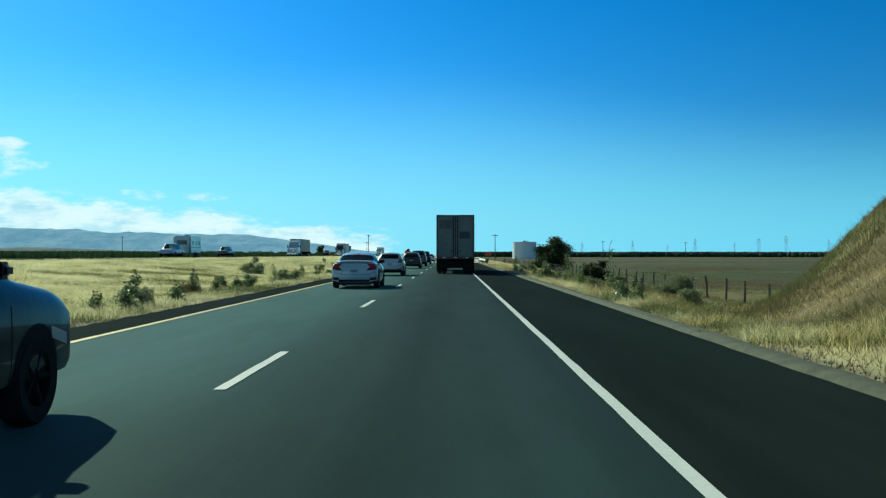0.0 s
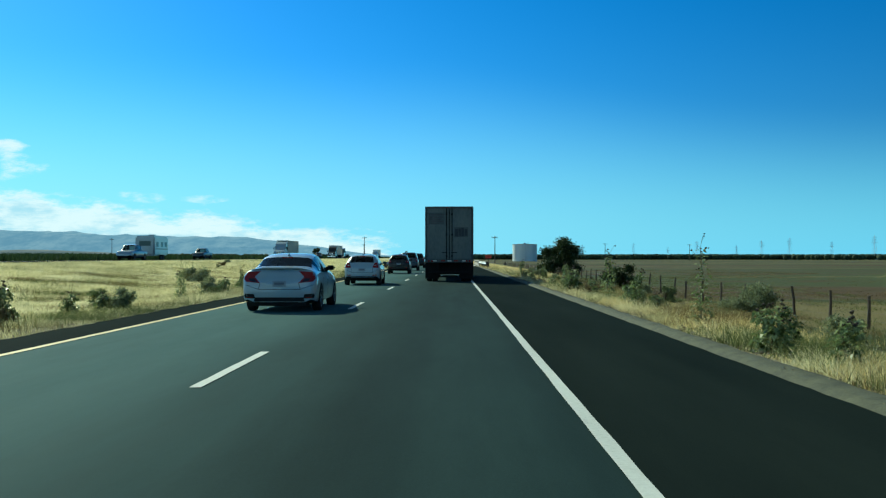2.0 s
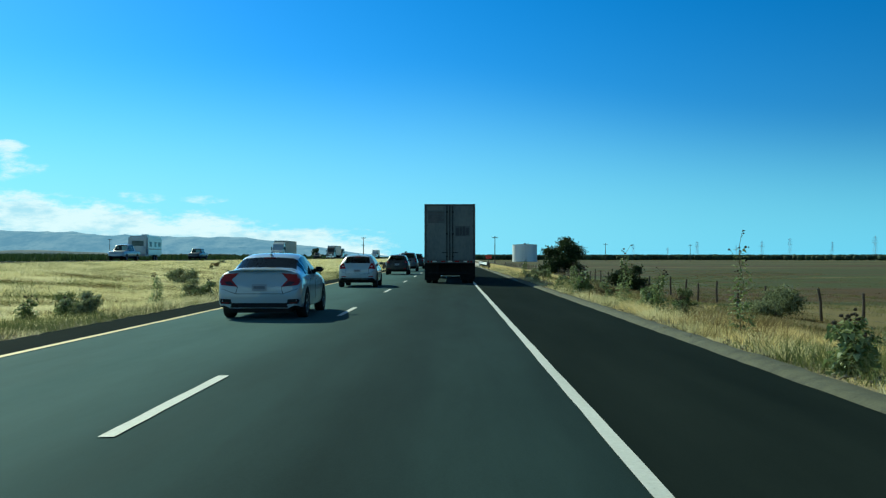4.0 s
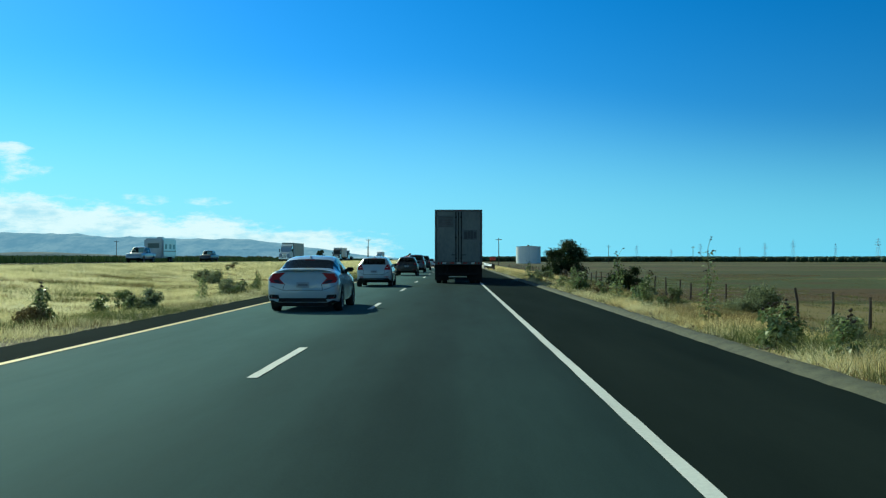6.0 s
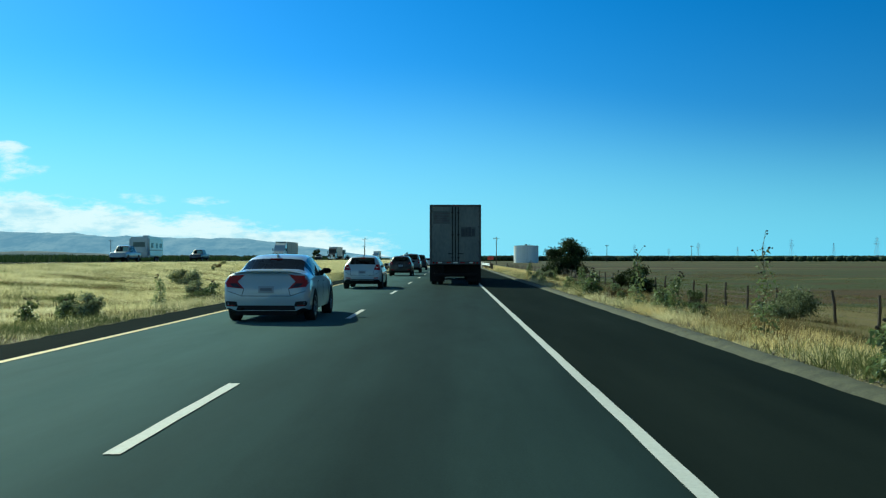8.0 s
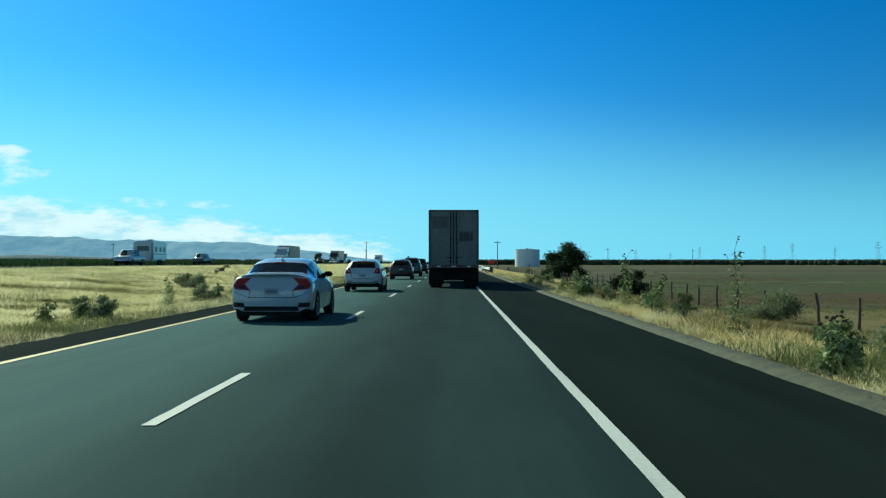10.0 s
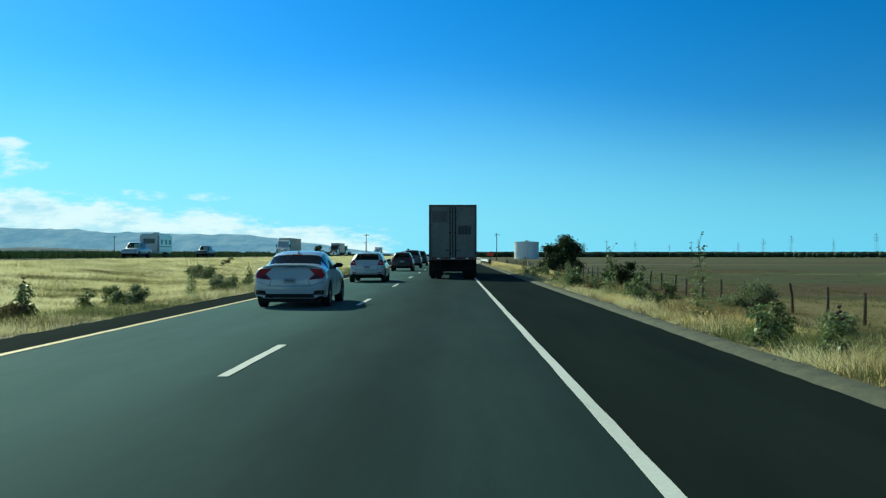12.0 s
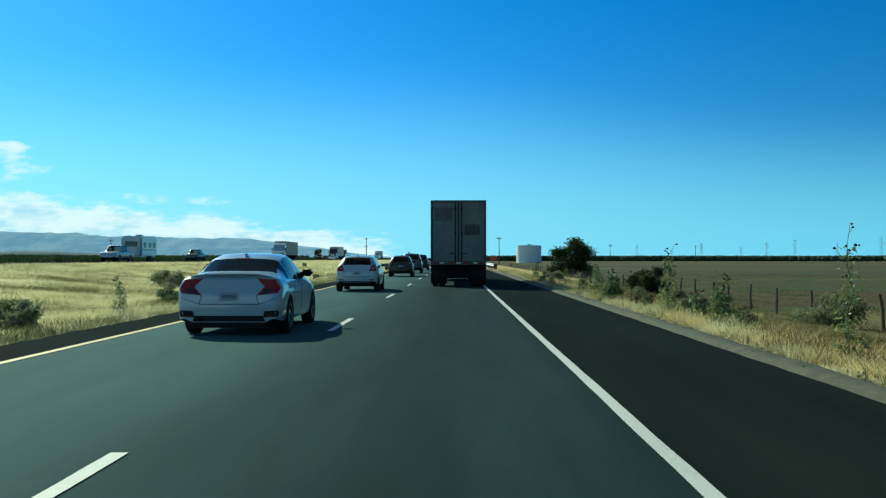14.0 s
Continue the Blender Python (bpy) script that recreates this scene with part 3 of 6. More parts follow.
ROAD_YS = list(np.arange(-140, 140, 4.0)) + [140, 200, 300, 450, 700, 1100, 1700, 2600, 3600]
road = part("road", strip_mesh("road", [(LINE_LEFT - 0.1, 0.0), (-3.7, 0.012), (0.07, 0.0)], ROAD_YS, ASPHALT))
tagged(road, "two-lane asphalt carriageway with grey-green painted sky tint and polished wheel tracks", "road", kind="structure")


def ragged(base, amp, seed, ys):
    rng = np.random.RandomState(seed)
    return base + amp * (rng.rand(len(ys)) - 0.5)


def shoulder(name, inner, outer, seed, label):
    ys = list(np.arange(-90, 90, 0.5)) + [90, 140, 300, 700, 1700, 3600]
    edge = ragged(outer, 0.03 if outer > 0 else 0.16, seed, ys)
    verts, faces = [], []
    lip = 0.25 if outer > inner else -0.25
    for y, e in zip(ys, edge):
        verts += [(inner, y, 0.0), (e, y, -0.015), (e + 0.04 * np.sign(lip), y, -0.045), (e + lip, y, -0.14)]
    for j in range(len(ys) - 1):
        for i in range(3):
            q = (j * 4 + i, j * 4 + i + 1, (j + 1) * 4 + i + 1, (j + 1) * 4 + i)
            faces.append(q if outer > inner else q[::-1])
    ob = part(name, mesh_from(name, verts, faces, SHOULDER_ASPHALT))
    return tagged(ob, label, "road shoulder", kind="structure")


shoulder("pavement_shoulder_right", 0.07, ROAD_R, 21, "dark fresh asphalt hard shoulder with a ragged edge")
shoulder("pavement_shoulder_left", LINE_LEFT - 0.1, ROAD_L, 22, "narrow dark asphalt median shoulder with ragged edge")


def gravel_strip(name, x0, x1, seed):
    """Pale gravel and dirt bank beside the shoulder."""
    ys = list(np.arange(-90, 90, 0.5)) + [90, 140, 300, 700]
    a, b = ragged(x0, 0.02, seed, ys), ragged(x1, 0.10, seed + 1, ys)
    verts, faces = [], []
    for y, p, q in zip(ys, a, b):
        mid = (p + q) / 2
        verts += [(p, y, -0.030), (p + .09, y, 0.022 + .006 * (p - x0) / .02), (mid + .08, y, 0.050 + .008 * (q - x1) / .10), (q, y, float(ground_height(q, y)) - 0.02)]
    for j in range(len(ys) - 1):
        for i in range(3):
            q = (j * 4 + i, j * 4 + i + 1, (j + 1) * 4 + i + 1, (j + 1) * 4 + i)
            faces.append(q if x1 > x0 else q[::-1])
    ob = part(name, mesh_from(name, verts, faces, GRAVEL, True))
    return tagged(ob, "low grey-olive dike of worn asphalt and dirt along the shoulder", "gravel verge", kind="structure")


gravel_strip("trim_gravel_right", ROAD_R + 0.02, ROAD_R + 0.47, 31)


def line_mesh(name, x, w, y0, y1, material, step=1.5, zoff=0.012, seed=1):
    ys = np.linspace(y0, y1, max(2, int((y1 - y0) / step) + 1))
    rng = np.random.RandomState(seed)
    verts, faces = [], []
    for k, y in enumerate(ys):
        j = (rng.rand(2) - 0.5) * 0.010
        verts += [(x - w / 2 + j[0], y, zoff), (x + w / 2 + j[1], y, zoff)]
        if k:
            faces.append((2 * k - 2, 2 * k - 1, 2 * k + 1, 2 * k))
    return mesh_from(name, verts, faces, material)


tagged(part("edge_line_right", line_mesh("edge_line_right", 0.0, 0.118, -120, 900, WHITE_LINE, 1.0)),
       "solid white edge line, slightly worn", "road marking", kind="structure")
tagged(part("edge_line_left", line_mesh("edge_line_left", LINE_LEFT, 0.13, -120, 900, YELLOW_LINE, 1.0, 0.008, 2)),
       "solid yellow median edge line", "road marking", kind="structure")
dash_mesh = line_mesh("lane_dash", 0, 0.12, -3.66, 0, WHITE_LINE, 0.4, 0.004, 3)
for k in range(-6, 40):
    dash = part("lane_dash", dash_mesh, None, road)
    dash.location = (LINE_DASH, 5.3 + 14.63 * k, 0.016)

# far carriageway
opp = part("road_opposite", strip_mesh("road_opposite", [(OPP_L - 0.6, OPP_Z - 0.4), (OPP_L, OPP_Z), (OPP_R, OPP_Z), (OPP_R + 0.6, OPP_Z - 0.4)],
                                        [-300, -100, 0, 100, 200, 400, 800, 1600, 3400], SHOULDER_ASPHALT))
tagged(opp, "far asphalt carriageway beyond the grass median", "road", kind="structure")
for k, x in enumerate((OPP_L + 2.4, OPP_R - 1.4)):
    tagged(part("edge_line_opposite_%d" % (k + 1), line_mesh("edge_line_opposite", x, 0.15, -200, 900, (WHITE_LINE, YELLOW_LINE)[k], 20, OPP_Z + 0.006, 4 + k)),
           ("white outer line of the far carriageway", "yellow inner line of the far carriageway")[k], "road marking", kind="structure")


def ridge(name, material, label, base_y, x0, x1, crest, depth, seed, n=160, rows=14):
    """A range of hills: a folded slope rising to a crest line given as height by x."""
    rng = np.random.RandomState(seed)
    xs = np.linspace(x0, x1, n)
    top = crest(xs)
    verts, faces = [], []
    for j in range(rows):
        v = j / (rows - 1)
        rise = math.sin(min(v * 1.35, 1.0) * math.pi / 2) if v < 0.75 else 1 - (v - 0.75) * 1.2
        fold = ripple(xs, np.full(n, v * depth * 1.5), 0.012, seed + 3) + 0.6 * ripple(xs, np.full(n, v * depth * 2), 0.03, seed + 5)
        z = top * rise * (1 + (0.13 + 0.7 * abs(v - 0.72)) * fold * (1 - abs(v - 0.72)))
        y = base_y + v * depth + 60 * fold
        for i in range(n):
            verts.append((xs[i], y[i], -3 + z[i]))
    for j in range(rows - 1):
        for i in range(n - 1):
            faces.append((j * n + i, j * n + i + 1, (j + 1) * n + i + 1, (j + 1) * n + i))
    ob = part(name, mesh_from(name, verts, faces, material, True))
    return tagged(ob, label, "mountains", kind="structure")


def range_crest(xs):
    t = xs / 3700.0  # about the tangent of the bearing from the road
    keys = [-1.6, -0.9, -0.60, -0.48, -0.40, -0.35, -0.295, -0.25, -0.207, -0.16, -0.119, -0.08, -0.04, 0.02]
    h = [90, 112, 106, 101, 104, 90, 85, 84, 74, 54, 33, 15, 6, 1]
    return pchip(keys, h, t) + 3.5 * ripple(xs, xs * 0, 0.02, 77) + 2 * ripple(xs, xs * 0, 0.07, 78)


def foot_crest(xs):
    t = xs / 2700.0
    return pchip([-1.6, -0.8, -0.55, -0.45, -0.36, -0.25, -0.18, -0.08], [20, 28, 22, 26, 16, 13, 8, 1], t) + 1.5 * ripple(xs, xs * 0, 0.03, 79)


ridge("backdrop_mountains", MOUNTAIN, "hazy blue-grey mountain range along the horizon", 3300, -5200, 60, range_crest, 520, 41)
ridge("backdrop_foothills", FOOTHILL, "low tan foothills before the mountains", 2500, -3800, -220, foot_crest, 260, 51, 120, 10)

# ---------------------------------------------------------------- vehicles


def make_wheel(parent, x, y, r, w, rim_mat=None, side=1):
    """side: +1 when the outer face looks to +x."""
    rim_mat = rim_mat or ALLOY
    hw = w / 2
    prof = [(r * 0.64, -hw * 0.9), (r * 0.92, -hw), (r * 0.985, -hw * 0.75), (r, -hw * 0.3), (r, hw * 0.3), (r * 0.985, hw * 0.75), (r * 0.92, hw), (r * 0.64, hw * 0.9)]
    wheel = part("wheel", lathe(prof, 28), RUBBER, parent, smooth=True, sharp=50)
    wheel.location = (x, y, r)
    bm = lathe([(0.001, side * hw * 0.62), (r * 0.14, side * hw * 0.62), (r * 0.18, side * hw * 0.45), (r * 0.18, side * hw * 0.2), (r * 0.60, side * hw * 0.1), (r * 0.66, side * hw * 0.92), (r * 0.60, side * hw * 0.88)], 28)
    for k in range(5):
        a = 2 * math.pi * k / 5
        add_tube(bm, (side * hw * 0.5, 0.12 * r * math.cos(a), 0.12 * r * math.sin(a)), (side * hw * 0.7, 0.62 * r * math.cos(a), 0.62 * r * math.sin(a)), 0.085 * r, 0.07 * r, 6)
    part("rim", bm, rim_mat, wheel, smooth=True)
    return wheel


CAR_FIELDS = ("y", "w", "zb", "wb", "zr", "wr")  # half width, belt height and half width, roof height and half width
SEDAN = dict(floor=(0.19, 0.25), wide=True, keys=[
    (0.00, .79, .60, .75, .66, .64), (0.04, .855, .76, .82, .81, .74), (0.09, .885, .89, .83, .94, .77), (0.15, .895, .945, .83, 1.00, .77),
    (0.24, .90, .955, .83, 1.04, .73), (0.68, .90, .97, .83, 1.085, .68), (1.00, .90, .965, .825, 1.205, .63), (1.28, .90, .96, .825, 1.315, .62),
    (1.70, .90, .95, .825, 1.390, .605), (2.15, .90, .945, .825, 1.405, .595), (2.65, .90, .94, .825, 1.365, .58), (3.05, .895, .935, .82, 1.225, .61), (3.45, .89, .92, .81, 1.02, .68),
    (3.75, .885, .89, .80, .945, .70), (4.48, .78, .66, .70, .72, .60), (4.60, .62, .52, .56, .58, .48)],
    rear=(0.72, 1.24), front=(2.70, 3.50), side=((0.98, 1.22), (1.30, 2.10), (2.18, 3.05)), wheels=(0.86, 3.66), r=0.325, mirror=(3.02, 0.96),
    lamps=[((0.60, 0.855), (0.878, 0.835), (0.884, 0.965), (0.46, 0.995)), ((0.46, 0.705), (0.82, 0.745), (0.878, 0.835), (0.60, 0.855))],
    plate=0.690, vents=True, spoiler=1.040, lip=0.350)
HATCH = dict(floor=(0.20, 0.38), keys=[
    (0.00, .66, .66, .62, .72, .54), (0.04, .77, .86, .74, .92, .66), (0.10, .81, .97, .775, 1.03, .66), (0.22, .835, 1.0, .785, 1.17, .63),
    (0.42, .845, 1.0, .79, 1.345, .585), (0.60, .85, .99, .79, 1.405, .565), (1.10, .85, .98, .79, 1.435, .56), (1.80, .85, .965, .79, 1.44, .555),
    (2.30, .85, .955, .79, 1.40, .565), (2.75, .845, .94, .785, 1.22, .61), (3.12, .84, .93, .775, 1.03, .66), (3.40, .83, .88, .765, .95, .68),
    (3.85, .80, .77, .73, .82, .64), (4.03, .72, .64, .64, .70, .56), (4.12, .58, .52, .52, .57, .46)],
    rear=(0.13, 0.43), front=(2.36, 3.16), side=((0.62, 0.86), (0.94, 1.70), (1.78, 2.78)), wheels=(0.66, 3.26), r=0.30, mirror=(2.72, 0.97),
    lamps=[((0.50, 0.84), (0.79, 0.82), (0.745, 1.09), (0.60, 1.07))], plate=0.74, vents=False, spoiler=None, lip=0.42)
COMPACT = dict(floor=(0.24, 0.40), keys=[
    (0.00, .68, .72, .64, .80, .56), (0.05, .80, .90, .77, .98, .68), (0.12, .84, 1.0, .80, 1.08, .68), (0.24, .86, 1.03, .81, 1.26, .65),
    (0.40, .87, 1.03, .815, 1.42, .60), (0.60, .875, 1.03, .815, 1.495, .585), (1.20, .88, 1.02, .815, 1.53, .58), (1.90, .88, 1.0, .815, 1.53, .58),
    (2.45, .88, .99, .815, 1.46, .59), (2.95, .875, .98, .81, 1.22, .64), (3.30, .87, .96, .80, 1.06, .69), (3.60, .86, .92, .79, .98, .70),
    (4.10, .82, .80, .74, .86, .66), (4.28, .72, .66, .64, .72, .56), (4.36, .58, .54, .52, .60, .46)],
    rear=(0.14, 0.44), front=(2.50, 3.34), side=((0.66, 0.92), (1.0, 1.78), (1.86, 2.92)), wheels=(0.74, 3.44), r=0.325, mirror=(2.86, 1.02),
    lamps=[((0.56, 0.92), (0.83, 0.90), (0.79, 1.08), (0.64, 1.07))], plate=0.80, vents=False, spoiler=None, lip=0.42)
SUV = dict(floor=(0.30, 0.45), keys=[
    (0.00, .72, .78, .68, .86, .60), (0.05, .86, 1.0, .83, 1.08, .74), (0.12, .90, 1.10, .86, 1.20, .74), (0.22, .92, 1.13, .87, 1.46, .71),
    (0.36, .93, 1.13, .875, 1.68, .68), (0.60, .935, 1.12, .875, 1.75, .665), (1.40, .94, 1.11, .875, 1.78, .66), (2.40, .94, 1.10, .875, 1.77, .66),
    (2.90, .94, 1.09, .875, 1.68, .67), (3.35, .935, 1.08, .87, 1.36, .72), (3.65, .93, 1.07, .86, 1.16, .76), (4.00, .92, 1.03, .85, 1.10, .77),
    (4.55, .89, .94, .81, 1.0, .74), (4.72, .80, .78, .72, .86, .64), (4.80, .64, .64, .58, .72, .52)],
    rear=(0.14, 0.40), front=(2.94, 3.70), side=((0.55, 1.20), (1.28, 2.12), (2.20, 3.30)), wheels=(0.90, 3.82), r=0.37, mirror=(3.24, 1.13),
    lamps=[((0.70, 0.90), (0.90, 0.90), (0.85, 1.30), (0.72, 1.30))], plate=0.92, vents=False, spoiler=None, lip=0.50)
PICKUP = dict(floor=(0.40, 0.55), keys=[
    (0.00, .86, .98, .84, 1.02, .80), (0.06, .93, 1.06, .90, 1.10, .84), (0.30, .95, 1.08, .91, 1.12, .84), (1.62, .955, 1.08, .91, 1.12, .84),
    (1.72, .955, 1.10, .91, 1.18, .80), (1.92, .955, 1.12, .90, 1.66, .72), (2.15, .955, 1.12, .90, 1.80, .70), (2.90, .955, 1.11, .90, 1.84, .69),
    (3.50, .955, 1.10, .90, 1.78, .70), (4.00, .95, 1.10, .89, 1.38, .76), (4.25, .95, 1.09, .88, 1.18, .79), (4.80, .94, 1.06, .87, 1.12, .79),
    (5.45, .92, 1.0, .85, 1.06, .78), (5.62, .84, .84, .78, .92, .70), (5.70, .72, .70, .68, .78, .62)],
    rear=(1.74, 1.95), front=(3.56, 4.28), side=((2.10, 2.74), (2.82, 3.96)), wheels=(1.20, 4.72), r=0.39, mirror=(3.86, 1.18),
    lamps=[((0.80, 0.80), (0.93, 0.80), (0.92, 1.04), (0.80, 1.04))], plate=0.70, vents=False, spoiler=None, lip=0.58)


def conform(tree, corners, nu, nv, way, lift, depth, mirror=1):
    """A thin raised panel that follows the bodywork: four (x, z) corners seen from behind, or (y, z) seen from the side."""
    (a0, b0), (a1, b1), (a2, b2), (a3, b3) = corners
    bm = bmesh.new()
    grid = []
    d = Vector(way)
    for j in range(nv + 1):
        row = []
        v = j / nv
        for i in range(nu + 1):
            u = i / nu
            p = (1 - u) * (1 - v) * a0 + u * (1 - v) * a1 + u * v * a2 + (1 - u) * v * a3
            q = (1 - u) * (1 - v) * b0 + u * (1 - v) * b1 + u * v * b2 + (1 - u) * v * b3
            start = Vector((mirror * p, -2, q)) if abs(d.y) > 0.5 else Vector((-3 * d.x, p, q))
            hit = tree.ray_cast(start, d)[0]
            if hit is None:
                hit = row[-1][1] if row else (grid[-1][i][1] if grid else start + d * 2.2)
            row.append((bm.verts.new(hit - d * lift), hit))
        grid.append(row)
    for j in range(nv):
        for i in range(nu):
            bm.faces.new((grid[j][i][0], grid[j][i + 1][0], grid[j + 1][i + 1][0], grid[j + 1][i][0]))
    rim = [e for e in bm.edges if len(e.link_faces) == 1]
    ret = bmesh.ops.extrude_edge_only(bm, edges=rim)
    for v in ret["geom"]:
        if isinstance(v, bmesh.types.BMVert):
            v.co += d * (lift + depth)
    return bm


def disc_panel(tree, y, z, r, sx, lift):
    """A round dark arch panel on a flank."""
    bm = bmesh.new()
    ring, n = [], 24
    mid = None
    for rr in (0.0, r * 0.5, r):
        cur = []
        for k in range(n if rr else 1):
            a = 2 * math.pi * k / n
            yy, zz = y + rr * math.cos(a), max(z + rr * math.sin(a), 0.215)
            hit = tree.ray_cast(Vector((3 * sx, yy, zz)), Vector((-sx, 0, 0)))[0]
            if hit is None:
                hit = Vector((sx * 0.8, yy, zz))
            cur.append(bm.verts.new(hit + Vector((sx * lift, 0, 0))))
        if rr == 0.0:
            mid = cur[0]
        elif len(ring) == 0:
            for k in range(n):
                bm.faces.new((mid, cur[k], cur[(k + 1) % n]))
            ring = cur
        else:
            for k in range(n):
                bm.faces.new((ring[k], cur[k], cur[(k + 1) % n], ring[(k + 1) % n]))
    return bm


def make_car(name, spec, paint_mat, label, m, category="car", group=""):
    car = thing(name, label, category, m, group)
    K = np.array(spec["keys"])
    L = K[-1, 0]
    cuts = sorted({*spec["rear"], *spec["front"], *[v for s in spec["side"] for v in s]})
    ys = np.array(sorted({round(float(v), 4) for v in [*K[:, 0], *cuts, *np.arange(0.3, L - 0.2, 0.14)]}))
    f = {n: pchip(K[:, 0], K[:, i], ys) for i, n in enumerate(CAR_FIELDS) if i}
    rings = []
    for i, y in enumerate(ys):
        w, zb, wb, zr, wr = (float(f[n][i]) for n in CAR_FIELDS[1:])
        low, end = spec["floor"]
        z0 = low + (end - low) * math.exp(-y / .17) + (.13 * math.exp(-(L - y) / .12))
        cr = .008 + .027 * min(1, max(0, zr - zb) / .35)
        zs = zb - 0.10 * min(1, (zb - z0) / 0.5)
        cab = zr - zb
        half = [(0, z0), (w * .78, z0), (w * .955, z0 + .06), (w * .99, z0 + .25 * (zs - z0)), (w, z0 + .62 * (zs - z0)), (w * .988, zs), (wb, zb),
                (wb + (wr - wb) * .52 + .018 * min(1, cab * 3), zb + cab * .5), (wr + .012, zr - .04 * min(1, cab * 6)), (wr * .86, zr + cr * .2), (wr * .5, zr + cr * .75), (0, zr + cr)]
        rings.append([(x, y, z) for x, z in half] + [(-x, y, z) for x, z in half[-2:0:-1]])
    n = len(rings[0])
    verts = [v for r in rings for v in r]
    groups = {"body": []}
    wins = {}

    def window_of(i, k):
        y = (ys[i] + ys[i + 1]) / 2
        kk = k if k < 11 else n - 1 - k
        if kk in (0, 1):
            return "underbody"
        if kk in (9, 10) or (kk == 8 and spec is SEDAN and y < 2):
            if spec["rear"][0] < y < spec["rear"][1]:
                return "rear_window"
            if spec["front"][0] < y < spec["front"][1]:
                return "windshield"
        if kk in (6, 7):
            for s, (a, b) in enumerate(spec["side"]):
                if a < y < b:
                    return "side_window_%d%d" % (s, k < 11)
        return "body"

    for i in range(len(ys) - 1):
        for k in range(n):
            q = (i * n + k, i * n + (k + 1) % n, (i + 1) * n + (k + 1) % n, (i + 1) * n + k)
            groups.setdefault(window_of(i, k), []).append(q)
    caps = [tuple(range(n))[::-1], tuple((len(ys) - 1) * n + k for k in range(n))]
    whole = [q for g in groups.values() for q in g] + caps
    tree = BVHTree.FromPolygons(verts, whole)

    def submesh(nm, faces, material):
        used = sorted({i for q in faces for i in q})
        at = {i: j for j, i in enumerate(used)}
        return mesh_from(nm, [verts[i] for i in used], [tuple(at[i] for i in q) for q in faces], material, True, 48)

    part("body", submesh("body", [tuple(q[::-1]) for q in groups["body"]] + [c[::-1] for c in caps], paint_mat), None, car)
    for g, faces in groups.items():
        if g == "underbody":
            part(g, submesh(g, [tuple(q[::-1]) for q in faces], PLASTIC), None, car, "black underbody")
        elif g != "body":
            part("side_window" if g.startswith("side") else g, submesh(g, [tuple(q[::-1]) for q in faces], GLASS), None, car, "dark tinted glass")
    # lamps, plate, bumper skirt
    back, r = (0, 1, 0), spec["r"]
    for sx in (1, -1):
        for c in spec["lamps"]:
            lamp = part("tail_light", conform(tree, c, 8, 5, back, 0.010, 0.03, sx), TAIL_RED, car, "red tail light lens", True)
            (x0, z0), (x1, z1), (x2, z2), (x3, z3) = c
            if spec is SEDAN:
                if z0 < .8:
                    part("smoked_lens", conform(tree, [(.52, .725), (.70, .748), (.76, .815), (.62, .825)], 5, 3, back, 0.016, 0.01, sx), SMOKED, lamp, "dark smoked inner lens", True)
                continue
            inner = [(x0 + .25 * (x1 - x0), z0 + .40 * (z3 - z0)), (x0 + .6 * (x1 - x0), z1 + .40 * (z2 - z1)), (x3 + .6 * (x2 - x3), z1 + .52 * (z2 - z1)), (x3 + .25 * (x2 - x3), z0 + .54 * (z3 - z0))]
            part("reversing_light", conform(tree, inner, 4, 2, back, 0.016, 0.01, sx), HEAD_CLEAR, lamp, "clear reversing strip", True)
        if spec["vents"]:
            vent = part("bumper_vent", conform(tree, [(.58, .335), (.83, .345), (.868, .455), (.61, .440)], 6, 4, back, 0.006, 0.03, sx), PLASTIC, car, "black mesh vent", True)
            part("reflector", conform(tree, [(.65, .352), (.80, .358), (.80, .372), (.65, .366)], 4, 1, back, 0.012, 0.01, sx), TAIL_RED, vent)
        else:
            part("reflector", conform(tree, [(.50, .46), (.70, .47), (.70, .51), (.50, .50)], 4, 1, back, 0.008, 0.01, sx), TAIL_RED, car)
        flank = L - 0.32
        part("headlight", conform(tree, [(flank - .38, .66), (flank - .05, .58), (flank - .06, .68), (flank - .40, .76)], 5, 3, (-sx, 0, 0), 0.008, 0.03), HEAD_CLEAR, car, "clear headlight", True)
        my, mz = spec["mirror"]
        mirror = part("wing_mirror", box(min(sx * .74, sx * .97), max(sx * .74, sx * .97), my - .07, my + .10, mz + .02, mz + .15, .04, 3), PLASTIC if spec is SEDAN else paint_mat, car, "", True)
        part("mirror_glass", box(min(sx * .82, sx * .955), max(sx * .82, sx * .955), my - .078, my - .072, mz + .035, mz + .135, .002), GLASS, mirror)
        for wy in spec["wheels"]:
            part("wheel_arch", disc_panel(tree, wy, r, r * 1.15, sx, 0.004), PLASTIC, car, "black wheel arch lining")
            make_wheel(car, sx * (float(np.interp(wy, ys, f["w"])) - 0.095), wy, r, 0.215, DARK_STEEL if spec is SUV else None, sx)
        for s, (a, b) in enumerate(spec["side"][-2:]):
            zc = float(np.interp((a + b) / 2, ys, f["zb"])) - .12
            part("door_handle", conform(tree, [(a + .04, zc), (a + .22, zc), (a + .22, zc + .03), (a + .04, zc + .03)], 3, 1, (-sx, 0, 0), .022, .02), paint_mat, car, "", True)
        for a in (spec["side"][-2][0] - .04, spec["side"][-1][0] - .04, spec["side"][-1][1] + .06):
            part("door_seam", conform(tree, [(a, .34), (a + .012, .34), (a + .012, .95), (a, .95)], 1, 10, (-sx, 0, 0), .002, .01), PLASTIC, car)
    lip = spec["lip"]
